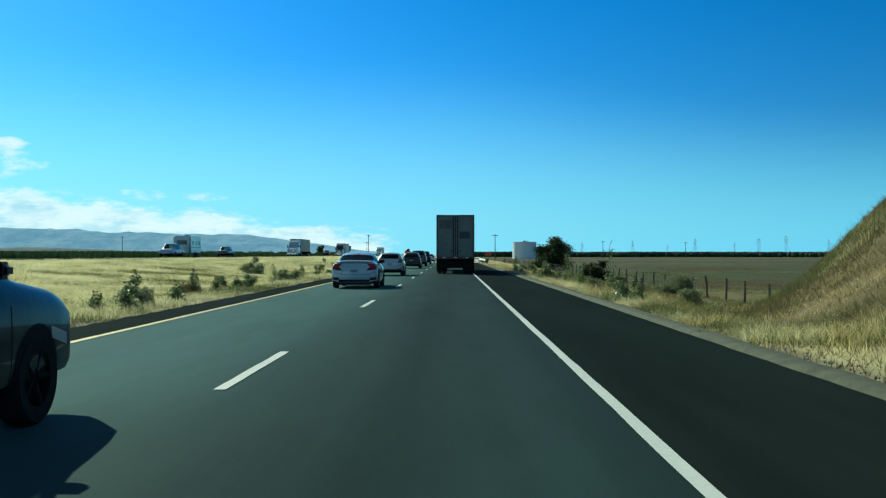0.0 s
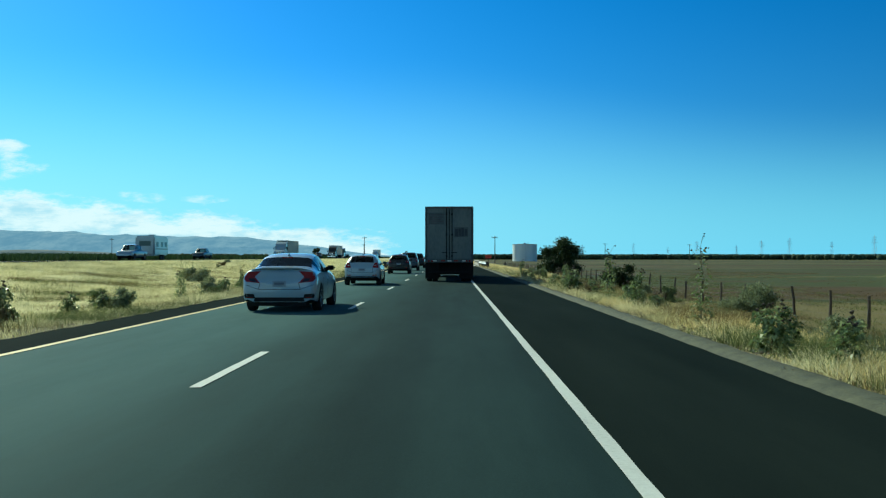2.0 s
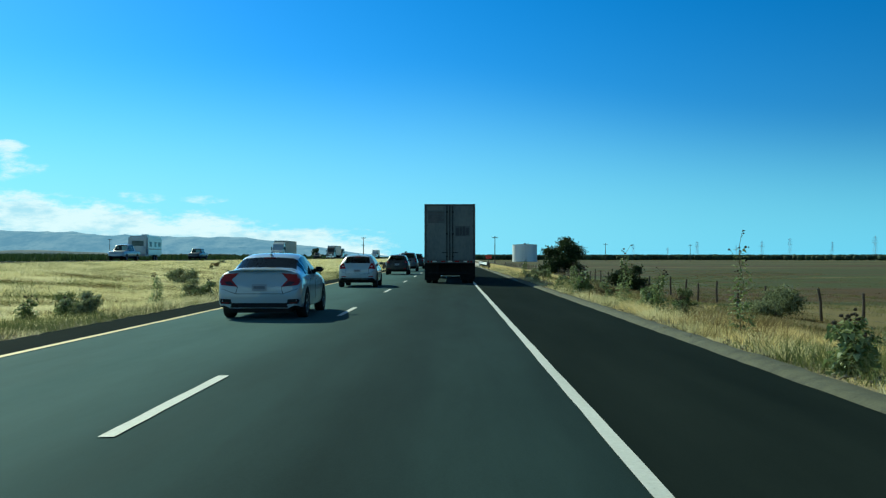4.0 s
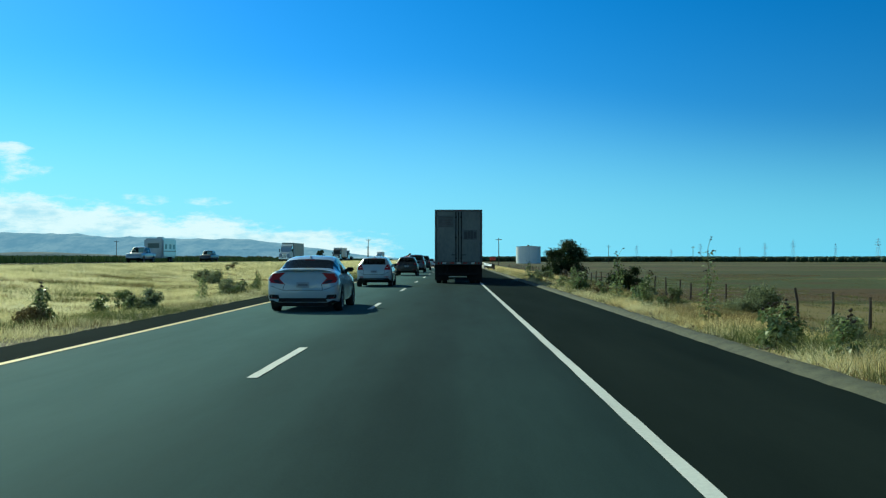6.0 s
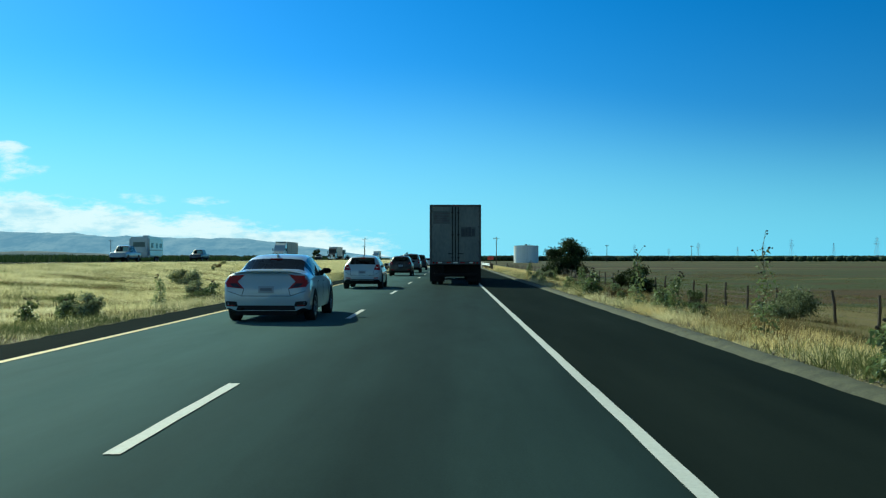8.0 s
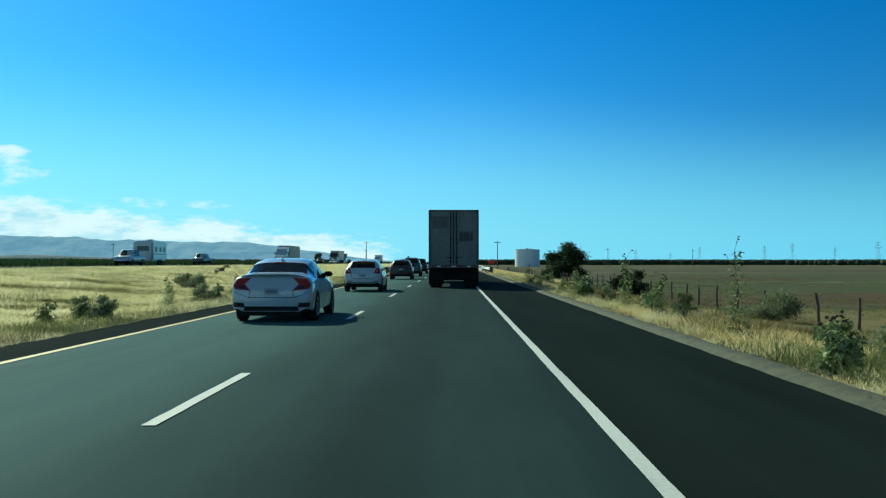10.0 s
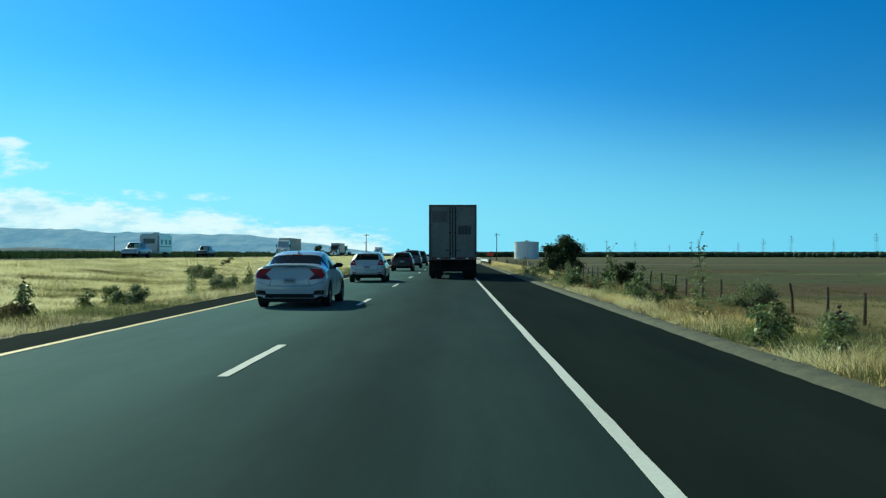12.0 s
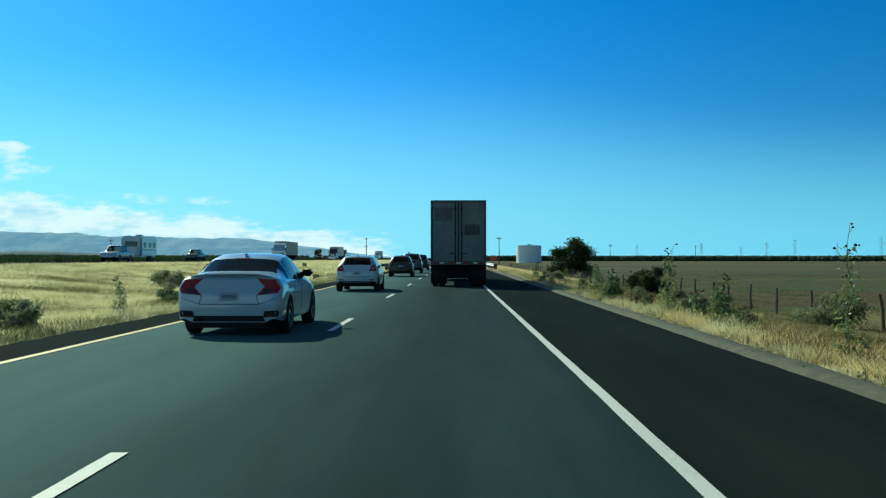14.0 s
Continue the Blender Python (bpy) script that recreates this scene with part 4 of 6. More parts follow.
    skirt = (.62, .58) if spec is SEDAN else (.80, .55)
    part("rear_skirt", conform(tree, [(-skirt[0], spec["floor"][1] + .012), (skirt[0], spec["floor"][1] + .012), (skirt[1], lip + .01), (-skirt[1], lip + .01)], 14, 4, back, 0.010, 0.04), PLASTIC, car, "black lower bumper skirt", True)
    if spec is SEDAN:
        part("rear_diffuser", box(-.66, .66, .05, .62, .15, .30, .03, 2), PLASTIC, car, "black lower diffuser", True)
    pz = spec["plate"]
    recess = part("plate_recess", conform(tree, [(-.36, pz - .085), (.36, pz - .085), (.30, pz + .095), (-.30, pz + .095)], 8, 4, back, 0.003, 0.01), paint_mat, car, "", True)
    plate = part("number_plate", conform(tree, [(-.16, pz - .07), (.16, pz - .07), (.16, pz + .07), (-.16, pz + .07)], 4, 2, back, 0.014, 0.012), PLATE, car, "dull grey plate with a plain dark bar")
    part("plate_bar", conform(tree, [(-.12, pz - .025), (.12, pz - .025), (.12, pz + .03), (-.12, pz + .03)], 4, 1, back, 0.018, 0.003), PLATE_INK, plate)
    seam_z = pz - .14
    part("boot_seam", conform(tree, [(-.50, seam_z), (.50, seam_z), (.50, seam_z + .012), (-.50, seam_z + .012)], 10, 1, back, 0.002, 0.01), PLASTIC, car)
    for sx in (1, -1):
        lx, lz = spec["lamps"][-1][0]
        part("boot_seam", conform(tree, [(.50, seam_z), (.512, seam_z), (lx + .012, lz), (lx, lz)], 1, 6, back, 0.002, 0.01, sx), PLASTIC, car)
        part("bumper_seam", conform(tree, [(.50, seam_z), (.86, lz - .03), (.86, lz - .02), (.50, seam_z + .010)], 8, 1, back, 0.002, 0.01, sx), PLASTIC, car)
    if spec["spoiler"]:
        z = spec["spoiler"]
        bm = bmesh.new()
        rows = []
        for u in np.linspace(-1, 1, 25):
            x, yr, zt = .70 * u, .075 + .10 * u * u, z + .034 - .050 * u ** 4
            rows.append([bm.verts.new(c) for c in ((x, yr, zt), (x, yr + .012, zt - .018), (x, yr + .10, zt - .045), (x, yr + .30, zt - .030), (x, yr + .28, zt - .006))])
        for a, b in zip(rows, rows[1:]):
            for k in range(5):
                bm.faces.new((a[k], a[(k + 1) % 5], b[(k + 1) % 5], b[k]))
        bm.faces.new(rows[0])
        bm.faces.new(rows[-1][::-1])
        part("boot_spoiler", bm, paint_mat, car, "", True, 60)
        part("boot_crease", conform(tree, [(-.46, .845), (.46, .845), (.46, .857), (-.46, .857)], 10, 1, back, 0.004, 0.01), paint_mat, car)
    part("third_brake_light", box(-.13, .13, spec["rear"][1] - .05, spec["rear"][1] - .01, float(np.interp(spec["rear"][1], ys, f["zr"])) - .005,
                                   float(np.interp(spec["rear"][1], ys, f["zr"])) + .035, .005), TAIL_RED, car)
    # cabin
    s0, s1 = spec["side"][-1]
    for sx in (-.36, .36):
        seat = part("seat", box(sx - .24, sx + .24, s0 + .05, s0 + .22, .45, 1.0, .05, 2), SEAT_CLOTH, car, "dark cloth front seat", True)
        part("headrest", box(sx - .12, sx + .12, s0 + .06, s0 + .17, 1.03, 1.20, .035, 2), SEAT_CLOTH, seat, "", True)
    part("rear_bench", box(-.62, .62, spec["rear"][1] - .15 if spec["rear"][1] > 1 else spec["rear"][1] + .5, spec["rear"][1] + .1 if spec["rear"][1] > 1 else spec["rear"][1] + .7, .40, .97, .05, 2), SEAT_CLOTH, car, "dark cloth rear bench", True)
    part("cabin_floor", box(-.72, .72, .5, L - 1.0, .26, .44, .03), SEAT_CLOTH, car)
    part("dashboard", box(-.68, .68, s1 - .10, s1 + .25, .72, .92, .06, 2), PLASTIC, car, "", True)
    part("exhaust_tip", tube((-.48, -.01, .29), (-.48, .22, .29),   .033, seg=12), DARK_STEEL, car, "", True)
    part("roof_aerial", box(-.02, .02, spec["rear"][1] + .08, spec["rear"][1] + .22, float(np.interp(spec["rear"][1] + .15, ys, f["zr"])) + .02,
                             float(np.interp(spec["rear"][1] + .15, ys, f["zr"])) + .085, .015), paint_mat, car)
    part("radiator_grille", box(-.42, .42, L - .10, L - .005, .40, .52, .02), PLASTIC, car)
    return car


def make_semi(name, label, m, panel, cab_paint, length=14.6, group="", detailed=True, flat=False):
    """A tractor with a box trailer; the trailer's rear stands at y = 0 and it heads for +y."""
    semi = thing(name, label, "truck", m, group)
    W, z0, z1 = 1.30, 1.14, 4.06
    if flat:
        z1 = 1.42
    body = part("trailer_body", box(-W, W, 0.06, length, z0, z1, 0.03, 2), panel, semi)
    if not flat:
        for sx in (-1, 1):
            part("corner_post", box(sx * W - .075 if sx > 0 else -W - .004, W + .004 if sx > 0 else -W + .075, 0.0, 0.12, z0 - .02, z1 + .01, .012), TRAILER_FRAME, semi)
            for k in range(int(length / 1.2)):
                part("side_rib", box(sx * (W + .008) - .012, sx * (W + .008) + .012, .5 + k * 1.2, .56 + k * 1.2, z0 + .1, z1 - .1), panel, body)
        part("header_rail", box(-W, W, 0.0, 0.12, z1 - .09, z1 + .012, .012), TRAILER_FRAME, semi)
    part("sill_rail", box(-W - .004, W + .004, -0.01, 0.16, z0 - .10, z0 + .06, .012), TRAILER_FRAME, semi)
    if not flat:
        for sx in (-1, 1):
            xa, xb = (0.012, W - .085) if sx > 0 else (-W + .085, -0.012)
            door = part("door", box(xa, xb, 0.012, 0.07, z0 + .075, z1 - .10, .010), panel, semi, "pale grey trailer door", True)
            if detailed:
                for off in (0.15,):
                    x = sx * off
                    rod = part("lock_rod", tube((x, -.018, z0 + .05), (x, -.018, z1 - .10), .022, seg=8), DARK_STEEL, door, "dark vertical lock rod")
                    for zz in (z0 + .25, z0 + 1.4, z1 - .4):
                        part("rod_bracket", box(x - .05, x + .05, -.03, .014, zz - .035, zz + .035, .006), DARK_STEEL, door)
                part("latch_handle", box(sx * .10 - (.0 if sx > 0 else .30), sx * .10 + (.30 if sx > 0 else .0), -.04, -.015, z0 + .42, z0 + .46, .006), DARK_STEEL, door)
                for zz in np.linspace(z0 + .3, z1 - .35, 4):
                    hx = sx * (W - .10)
                    part("hinge", box(hx - .05, hx + .05, -.012, .016, zz - .04, zz + .04, .005), TRAILER_FRAME, door)
                part("door_gasket", box(sx * (W - .09) - .008, sx * (W - .09) + .008, .004, .014, z0 + .08, z1 - .1), RUBBER, door)
    if detailed:
        # plain bars where lettering stands on the doors
        for k, (xa, xb, zz, hh) in enumerate([(-1.02, -.28, 3.60, .05), (-1.06, -.34, 3.44, .06), (-1.06, -.42, 3.33, .045), (-1.02, -.30, 3.22, .055), (-1.0, -.6, 3.13, .04)]):
            part("lettering_bar", box(xa, xb, .003, .0062, zz, zz + hh * 1.5), TRAILER_FRAME, semi, "faded dark lettering bar")
        part("door_seam", box(-.022, .022, -.006, .0105, z0 + .08, z1 - .10), DARK_STEEL, semi, "dark rubber seam between the doors")
        part("lettering_panel", box(-1.12, -.27, .0065, .0115, 3.10, 3.74), TRAILER_FRAME_PALE, semi, "faded grey lettering panel")
        part("emblem_panel", box(.27, 1.02, .0065, .0115, 2.42, 2.95), TRAILER_FRAME_PALE, semi, "faded grey emblem panel")
        for k, (xa, xb) in enumerate([(.30, .48), (.50, .63), (.65, .80), (.83, .98)]):
            part("emblem_bar", box(xa, xb, .002, .0062, 2.46 + .03 * (k % 2), 2.86 + .03 * (k % 3)), INK, semi, "dark emblem block")
        for xa in (-.9, -.45, -.1, .25, .7):
            part("reflective_tape", box(xa, xa + .22, -.016, -.009, z0 - .04, z0 + .02), (REFLECTOR if int(xa * 10) % 2 else TAIL_RED), semi)
        for sx in (-1, 1):
            for k in range(2):
                x = sx * (1.10 - .17 * k)
                lamp = part("tail_light", lathe([(.001, 0), (.045, 0), (.05, .006), (.05, .03)], 14, "Z"), TAIL_RED, semi, "round red tail light", True)
                lamp.matrix_basis = pose(x, -.045, z0 - .02, 90, 0, 0)
        for x in (-.12, 0, .12):
            part("marker_light", box(x - .03, x + .03, -.012, .0, z1 - .06, z1 - .03, .006), TAIL_RED, semi)
    # under-run bar, mud flaps, axles
    part("underrun_bar", box(-1.12, 1.12, .02, .12, .46, .58, .012), DARK_STEEL, semi, "dark steel under-run bar")
    for x in (-.62, .62):
        part("underrun_upright", box(x - .05, x + .05, .04, .12, .56, z0 - .08, .008), DARK_STEEL, semi)
    for sx in (-1, 1):
        x = sx * .93
        part("mud_flap", box(x - .38, x + .38, .50, .515, .16, z0 - .08, .004), DARK_STEEL, semi, "black rubber mud flap")
    part("suspension_carriage", box(-.60, .60, .62, 3.0, .40, 1.10, .05), DARK_STEEL, semi, "black suspension and air tanks")
    for x in (-.42, .42):
        part("chassis_rail", box(x - .06, x + .06, .3, length - .2, .88, z0, .01), DARK_STEEL, semi)
    part("landing_gear", box(-.9, .9, length - 3.1, length - 2.95, .35, 1.1, .03), DARK_STEEL, semi)
    cy = length + 0.2
    for wy in (1.15, 2.40, cy - 1.9, cy - .65, cy + 3.75):
        r = .51
        steer = wy > cy
        for sx in (-1, 1):
            for x in ((1.06,) if steer else (1.10, .78)):
                make_wheel(semi, sx * x, wy, r, .27, STEEL, sx)
        part("axle", tube((-1.0, wy, r), (1.0, wy, r), .075, seg=10), DARK_STEEL, semi)
    # tractor
    part("tractor_frame", box(-.45, .45, cy - 2.6, cy + 4.4, .72, 1.0, .03), DARK_STEEL, semi)
    bm = bmesh.new()
    prof = [(cy - .1, 1.05), (cy - .1, 3.55), (cy + .25, 3.72), (cy + 1.35, 3.35), (cy + 1.75, 2.95), (cy + 2.35, 2.05), (cy + 4.05, 1.72), (cy + 4.35, 1.40), (cy + 4.40, .62), (cy + 3.0, .62), (cy + 2.2, .75), (cy + .2, .75)]
    lr = []
    for sx in (-1, 1):
        lr.append([bm.verts.new((sx * (1.20 if yy < cy + 2.2 else 1.04 if zz > 1.5 else 1.16), yy, zz)) for yy, zz in prof])
    bm.faces.new(lr[0])
    bm.faces.new(lr[1][::-1])
    for k in range(len(prof)):
        bm.faces.new((lr[0][k], lr[0][(k + 1) % len(prof)], lr[1][(k + 1) % len(prof)], lr[1][k]))
    bmesh.ops.bevel(bm, geom=bm.edges[:], offset=.07, segments=2, affect="EDGES")
    cab = part("cab", bm, cab_paint, semi, "", True, 50)

    def slanted(pa, pb, x0, x1, lift):
        (ya, za), (yb, zb) = pa, pb
        ny, nz = (za - zb), (yb - ya)
        s = math.hypot(ny, nz)
        ny, nz = ny / s * lift, nz / s * lift
        b = bmesh.new()
        vs = [b.verts.new(c) for c in ((x0, ya + ny, za + nz), (x1, ya + ny, za + nz), (x1 * .94, yb + ny, zb + nz), (x0 * .94, yb + ny, zb + nz))]
        b.faces.new(vs)
        bmesh.ops.solidify(b, geom=b.faces[:], thickness=.02)
        return b

    part("windshield", slanted((cy + 2.28, 2.14), (cy + 1.80, 2.88), -1.06, 1.06, .02), CAB_GLASS, cab, "dark windscreen")
    for sx in (-1, 1):
        part("side_window", box(sx * 1.205 - .01, sx * 1.205 + .01, cy + .95, cy + 1.85, 2.12, 2.72, .006), GLASS, cab)
        part("headlight", box(sx * .88 - .18, sx * .88 + .18, cy + 4.33, cy + 4.43, .98, 1.22, .03), HEAD_CLEAR, cab)
        part("wing_mirror", box(sx * 1.42 - .09, sx * 1.42 + .09, cy + 2.05, cy + 2.15, 1.95, 2.65, .03), PLASTIC, cab)
        part("mirror_arm", tube((sx * 1.15, cy + 2.05, 2.3), (sx * 1.42, cy + 2.1, 2.3), .02), PLASTIC, cab)
        part("exhaust_stack", tube((sx * 1.12, cy - .22, 1.2), (sx * 1.12, cy - .22, 3.9), .07, seg=10), CHROME, semi, "", True)
        part("fuel_tank", tube((sx * .95, cy + .3, .72), (sx * .95, cy + 1.7, .72), .30, seg=16), CHROME, semi, "", True)
    grille = part("radiator_grille", box(-.55, .55, cy + 4.36, cy + 4.44, .92, 1.58, .03), CHROME, cab)
    for k in range(6):
        part("grille_slat", box(-.48, .48, cy + 4.43, cy + 4.455, .98 + k * .095, 1.02 + k * .095), PLASTIC, grille)
    part("front_bumper", box(-1.18, 1.18, cy + 4.32, cy + 4.52, .42, .78, .05, 2), CHROME, cab, "", True)
    return semi


def make_camper(name, label, m):
    """A white towed camper trailer; its rear stands at y = 0."""
    camper = thing(name, label, "camper trailer", m)
    bm = box(-1.2, 1.2, 0, 5.6, .55, 2.95, .18, 4)
    part("shell", bm, PAINT_WHITE, camper, "", True)
    part("stripe", box(-1.204, 1.204, .3, 5.3, 1.32, 1.46, .002), PAINT_GREY, camper, "grey side stripe")
    for sx in (-1, 1):
        for y0, y1 in ((.7, 1.6), (2.3, 3.1), (4.1, 4.9)):
            part("window", box(sx * 1.20 - .012, sx * 1.20 + .012, y0, y1, 1.65, 2.25, .008), GLASS, camper)
        for wy in (2.2, 3.05):
            make_wheel(camper, sx * 1.12, wy, .34, .2, ALLOY, sx)
        part("tail_light", box(sx * .95 - .09, sx * .95 + .09, -.02, .03, .85, 1.0, .01), TAIL_RED, camper)
    part("front_window", box(-.7, .7, 5.585, 5.615, 1.75, 2.35, .01), GLASS, camper)
    part("rear_window", box(-.5, .5, -.012, .012, 1.75, 2.25, .008), GLASS, camper)
    part("drawbar", tube((0, 5.5, .58), (0, 6.9, .55), .05), DARK_STEEL, camper)
    part("roof_unit", box(-.35, .35, 2.4, 3.2, 2.93, 3.18, .06, 2), PAINT_WHITE, camper, "", True)
    return camper


# same-way traffic: heading +y
LEFT_LANE = -5.35
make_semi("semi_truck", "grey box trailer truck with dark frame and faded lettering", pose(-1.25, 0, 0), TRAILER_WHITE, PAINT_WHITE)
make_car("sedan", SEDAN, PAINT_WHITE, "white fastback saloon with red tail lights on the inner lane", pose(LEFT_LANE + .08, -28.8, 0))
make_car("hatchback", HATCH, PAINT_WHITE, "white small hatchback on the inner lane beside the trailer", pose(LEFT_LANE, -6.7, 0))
make_car("suv", SUV, PAINT_NAVY, "dark navy sport utility car on the inner lane, glossy flanks", pose(-5.59, -62.56, 0))
make_car("compact_car", COMPACT, PAINT_BLACK, "black compact car on the inner lane", pose(LEFT_LANE, 24.5, 0))
make_car("suv", SUV, PAINT_GREY, "dark grey sport utility car on the inner lane", pose(LEFT_LANE, 42, 0))
make_car("suv", SUV, PAINT_BLACK, "black sport utility car far ahead on the inner lane", pose(LEFT_LANE, 64, 0))
make_car("hatchback", HATCH, PAINT_SILVER, "silver hatchback far ahead on the inner lane", pose(LEFT_LANE, 96, 0))

# oncoming traffic on the far carriageway: heading -y
def oncoming(y, lane):
    return pose((-38.2, -42.0)[lane], y, OPP_Z, 0, 0, 180)


make_car("pickup_truck", PICKUP, PAINT_WHITE, "white pickup truck towing a camper on the far carriageway", oncoming(62, 0), "pickup truck")
make_camper("camper_trailer", "white camper trailer with dark windows behind a pickup", pose(-38.2, 69.4, OPP_Z, 0, 0, 180))
make_car("pickup_truck", PICKUP, PAINT_GREY, "grey pickup truck on the far carriageway", oncoming(108, 1), "pickup truck")
make_semi("semi_truck", "white tractor with pale box trailer on the far carriageway", oncoming(172, 0), TRAILER_GREY, PAINT_WHITE, 14.0, "oncoming trucks", False)
make_semi("semi_truck", "dark tractor with pale box trailer on the far carriageway", oncoming(262, 0), TRAILER_PALE, PAINT_BLACK, 14.0, "oncoming trucks", False)
make_semi("semi_truck", "dark green tractor with a low flatbed on the far carriageway", oncoming(318, 1), TRAILER_GREY, PAINT_GREEN, 12.0, "oncoming trucks", False, flat=True)
make_semi("semi_truck", "white tractor with white box trailer far off on the far carriageway", oncoming(430, 0), TRAILER_PALE, PAINT_WHITE, 14.0, "oncoming trucks", False)
make_car("suv", SUV, PAINT_BLACK, "black sport utility car on the far carriageway", oncoming(245, 1))
make_car("sedan", SEDAN, PAINT_SILVER, "silver saloon on the far carriageway", oncoming(290, 1))

# ---------------------------------------------------------------- roadside things


def gz(x, y):
    return float(ground_height(x, y))


def post_mesh(seed, h=1.25):
    rng = np.random.RandomState(seed)
    bm = bmesh.new()
    prev = Vector((0, 0, -0.25))
    for k in range(3):
        nxt = Vector((rng.uniform(-.03, .03), rng.uniform(-.03, .03), -0.25 + (h + .25) * (k + 1) / 3))
        add_tube(bm, prev, nxt, .062 - .004 * k, .060 - .005 * k, 7, k in (0, 2))
        prev = nxt
    me = bpy.data.meshes.new("post")
    bm.to_mesh(me)
    bm.free()
    me.materials.append(POST_WOOD)
    return me


def make_fence(x, y0, y1, pitch, label):
    fence = thing("wire_fence", label, "fence", pose(x, y0, 0))
    kinds = [post_mesh(s, 1.02 + .06 * s) for s in range(4)]
    rng = np.random.RandomState(8)
    tops = []
    y = 0.0
    k = 0
    while y < y1 - y0:
        wob = rng.uniform(-.12, .12)
        z = gz(x + wob, y0 + y)
        ob = part("post", kinds[k % 4], None, fence)
        ob.matrix_basis = pose(wob, y, z, rng.uniform(-4, 4), rng.uniform(-4, 4), rng.uniform(0, 360))
        tops.append((wob, y, z))
        y += pitch * rng.uniform(.85, 1.15)
        k += 1
    for h in (.30, .56, .80, .98):
        bm = bmesh.new()
        for a, b in zip(tops, tops[1:]):
            mid = ((a[0] + b[0]) / 2, (a[1] + b[1]) / 2, (a[2] + b[2]) / 2 + h - .02)
            add_tube(bm, (a[0], a[1], a[2] + h), mid, .004, seg=3, caps=False)
            add_tube(bm, mid, (b[0], b[1], b[2] + h), .004, seg=3, caps=False)
        part("wire", bm, WIRE, fence, "thin rusty strand")
    return fence


make_fence(FENCE_X, -24.0, 200.0, 3.4, "weathered wooden post and wire fence along a field")


def make_tank(x, y):
    tank = thing("water_tank", "white cylindrical steel water tank with flat dark roof rim", "water tank", pose(x, y, gz(x, y) - .1))
    R, H = 6.9, 9.6
    part("wall", lathe([(R, 0), (R, H)], 64, "Z"), TANK_WHITE, tank, "white painted steel wall", True)
    part("roof", lathe([(R + .02, H - .02), (R + .02, H + .12), (R * .6, H + .32), (.01, H + .45)], 64, "Z"), TANK_ROOF, tank, "dark shallow roof", True, 30)
    part("roof_hatch", box(-.6, .6, -.6, .6, H + .35, H + 1.0, .05), TANK_ROOF, tank)
    part("roof_vent", tube((1.8, 0, H + .3), (1.8, 0, H + .95), .18, seg=10), TANK_ROOF, tank)
    for z in (2.4, 4.8, 7.2):
        part("weld_band", lathe([(R + .004, z - .03), (R + .02, z), (R + .004, z + .03)], 64, "Z"), TANK_WHITE, tank)
    part("base_ring", lathe([(R + .5, 0), (R + .5, .25), (R, .28)], 48, "Z"), CONCRETE, tank)
    ladder = part("ladder", box(-.28, -.22, -R - .22, -R - .16, .6, H + .8), STEEL, tank)
    part("ladder_rail", box(.22, .28, -R - .22, -R - .16, .6, H + .8), STEEL, ladder)
    for k in range(24):
        part("rung", box(-.22, .22, -R - .205, -R - .175, .9 + k * .38, .93 + k * .38), STEEL, ladder)
    return tank


make_tank(40.0, 490.0)


def make_pole(x, y, h, label="tall wooden utility pole with a crossarm"):
    pole = thing("utility_pole", label, "utility pole", pose(x, y, gz(x, y) - .1), "utility poles")
    part("shaft", tube((0, 0, -.4), (0, 0, h), .20, .13, 10), POST_WOOD, pole, "", True)
    part("crossarm", box(-1.25, 1.25, -.09, .09, h - .75, h - .57, .02), POST_WOOD, pole)
    for xx in (-1.1, -.4, .4, 1.1):
        part("insulator", lathe([(.03, h - .57), (.07, h - .52), (.04, h - .46), (.07, h - .40), (.02, h - .34)], 8, "Z"), PLATE, pole)
        scene.collection.objects[-1].location.x = xx
    for sx in (-1, 1):
        part("brace", tube((sx * .75, .1, h - .7), (0, .1, h - 1.45), .025), STEEL, pole)
    return pole


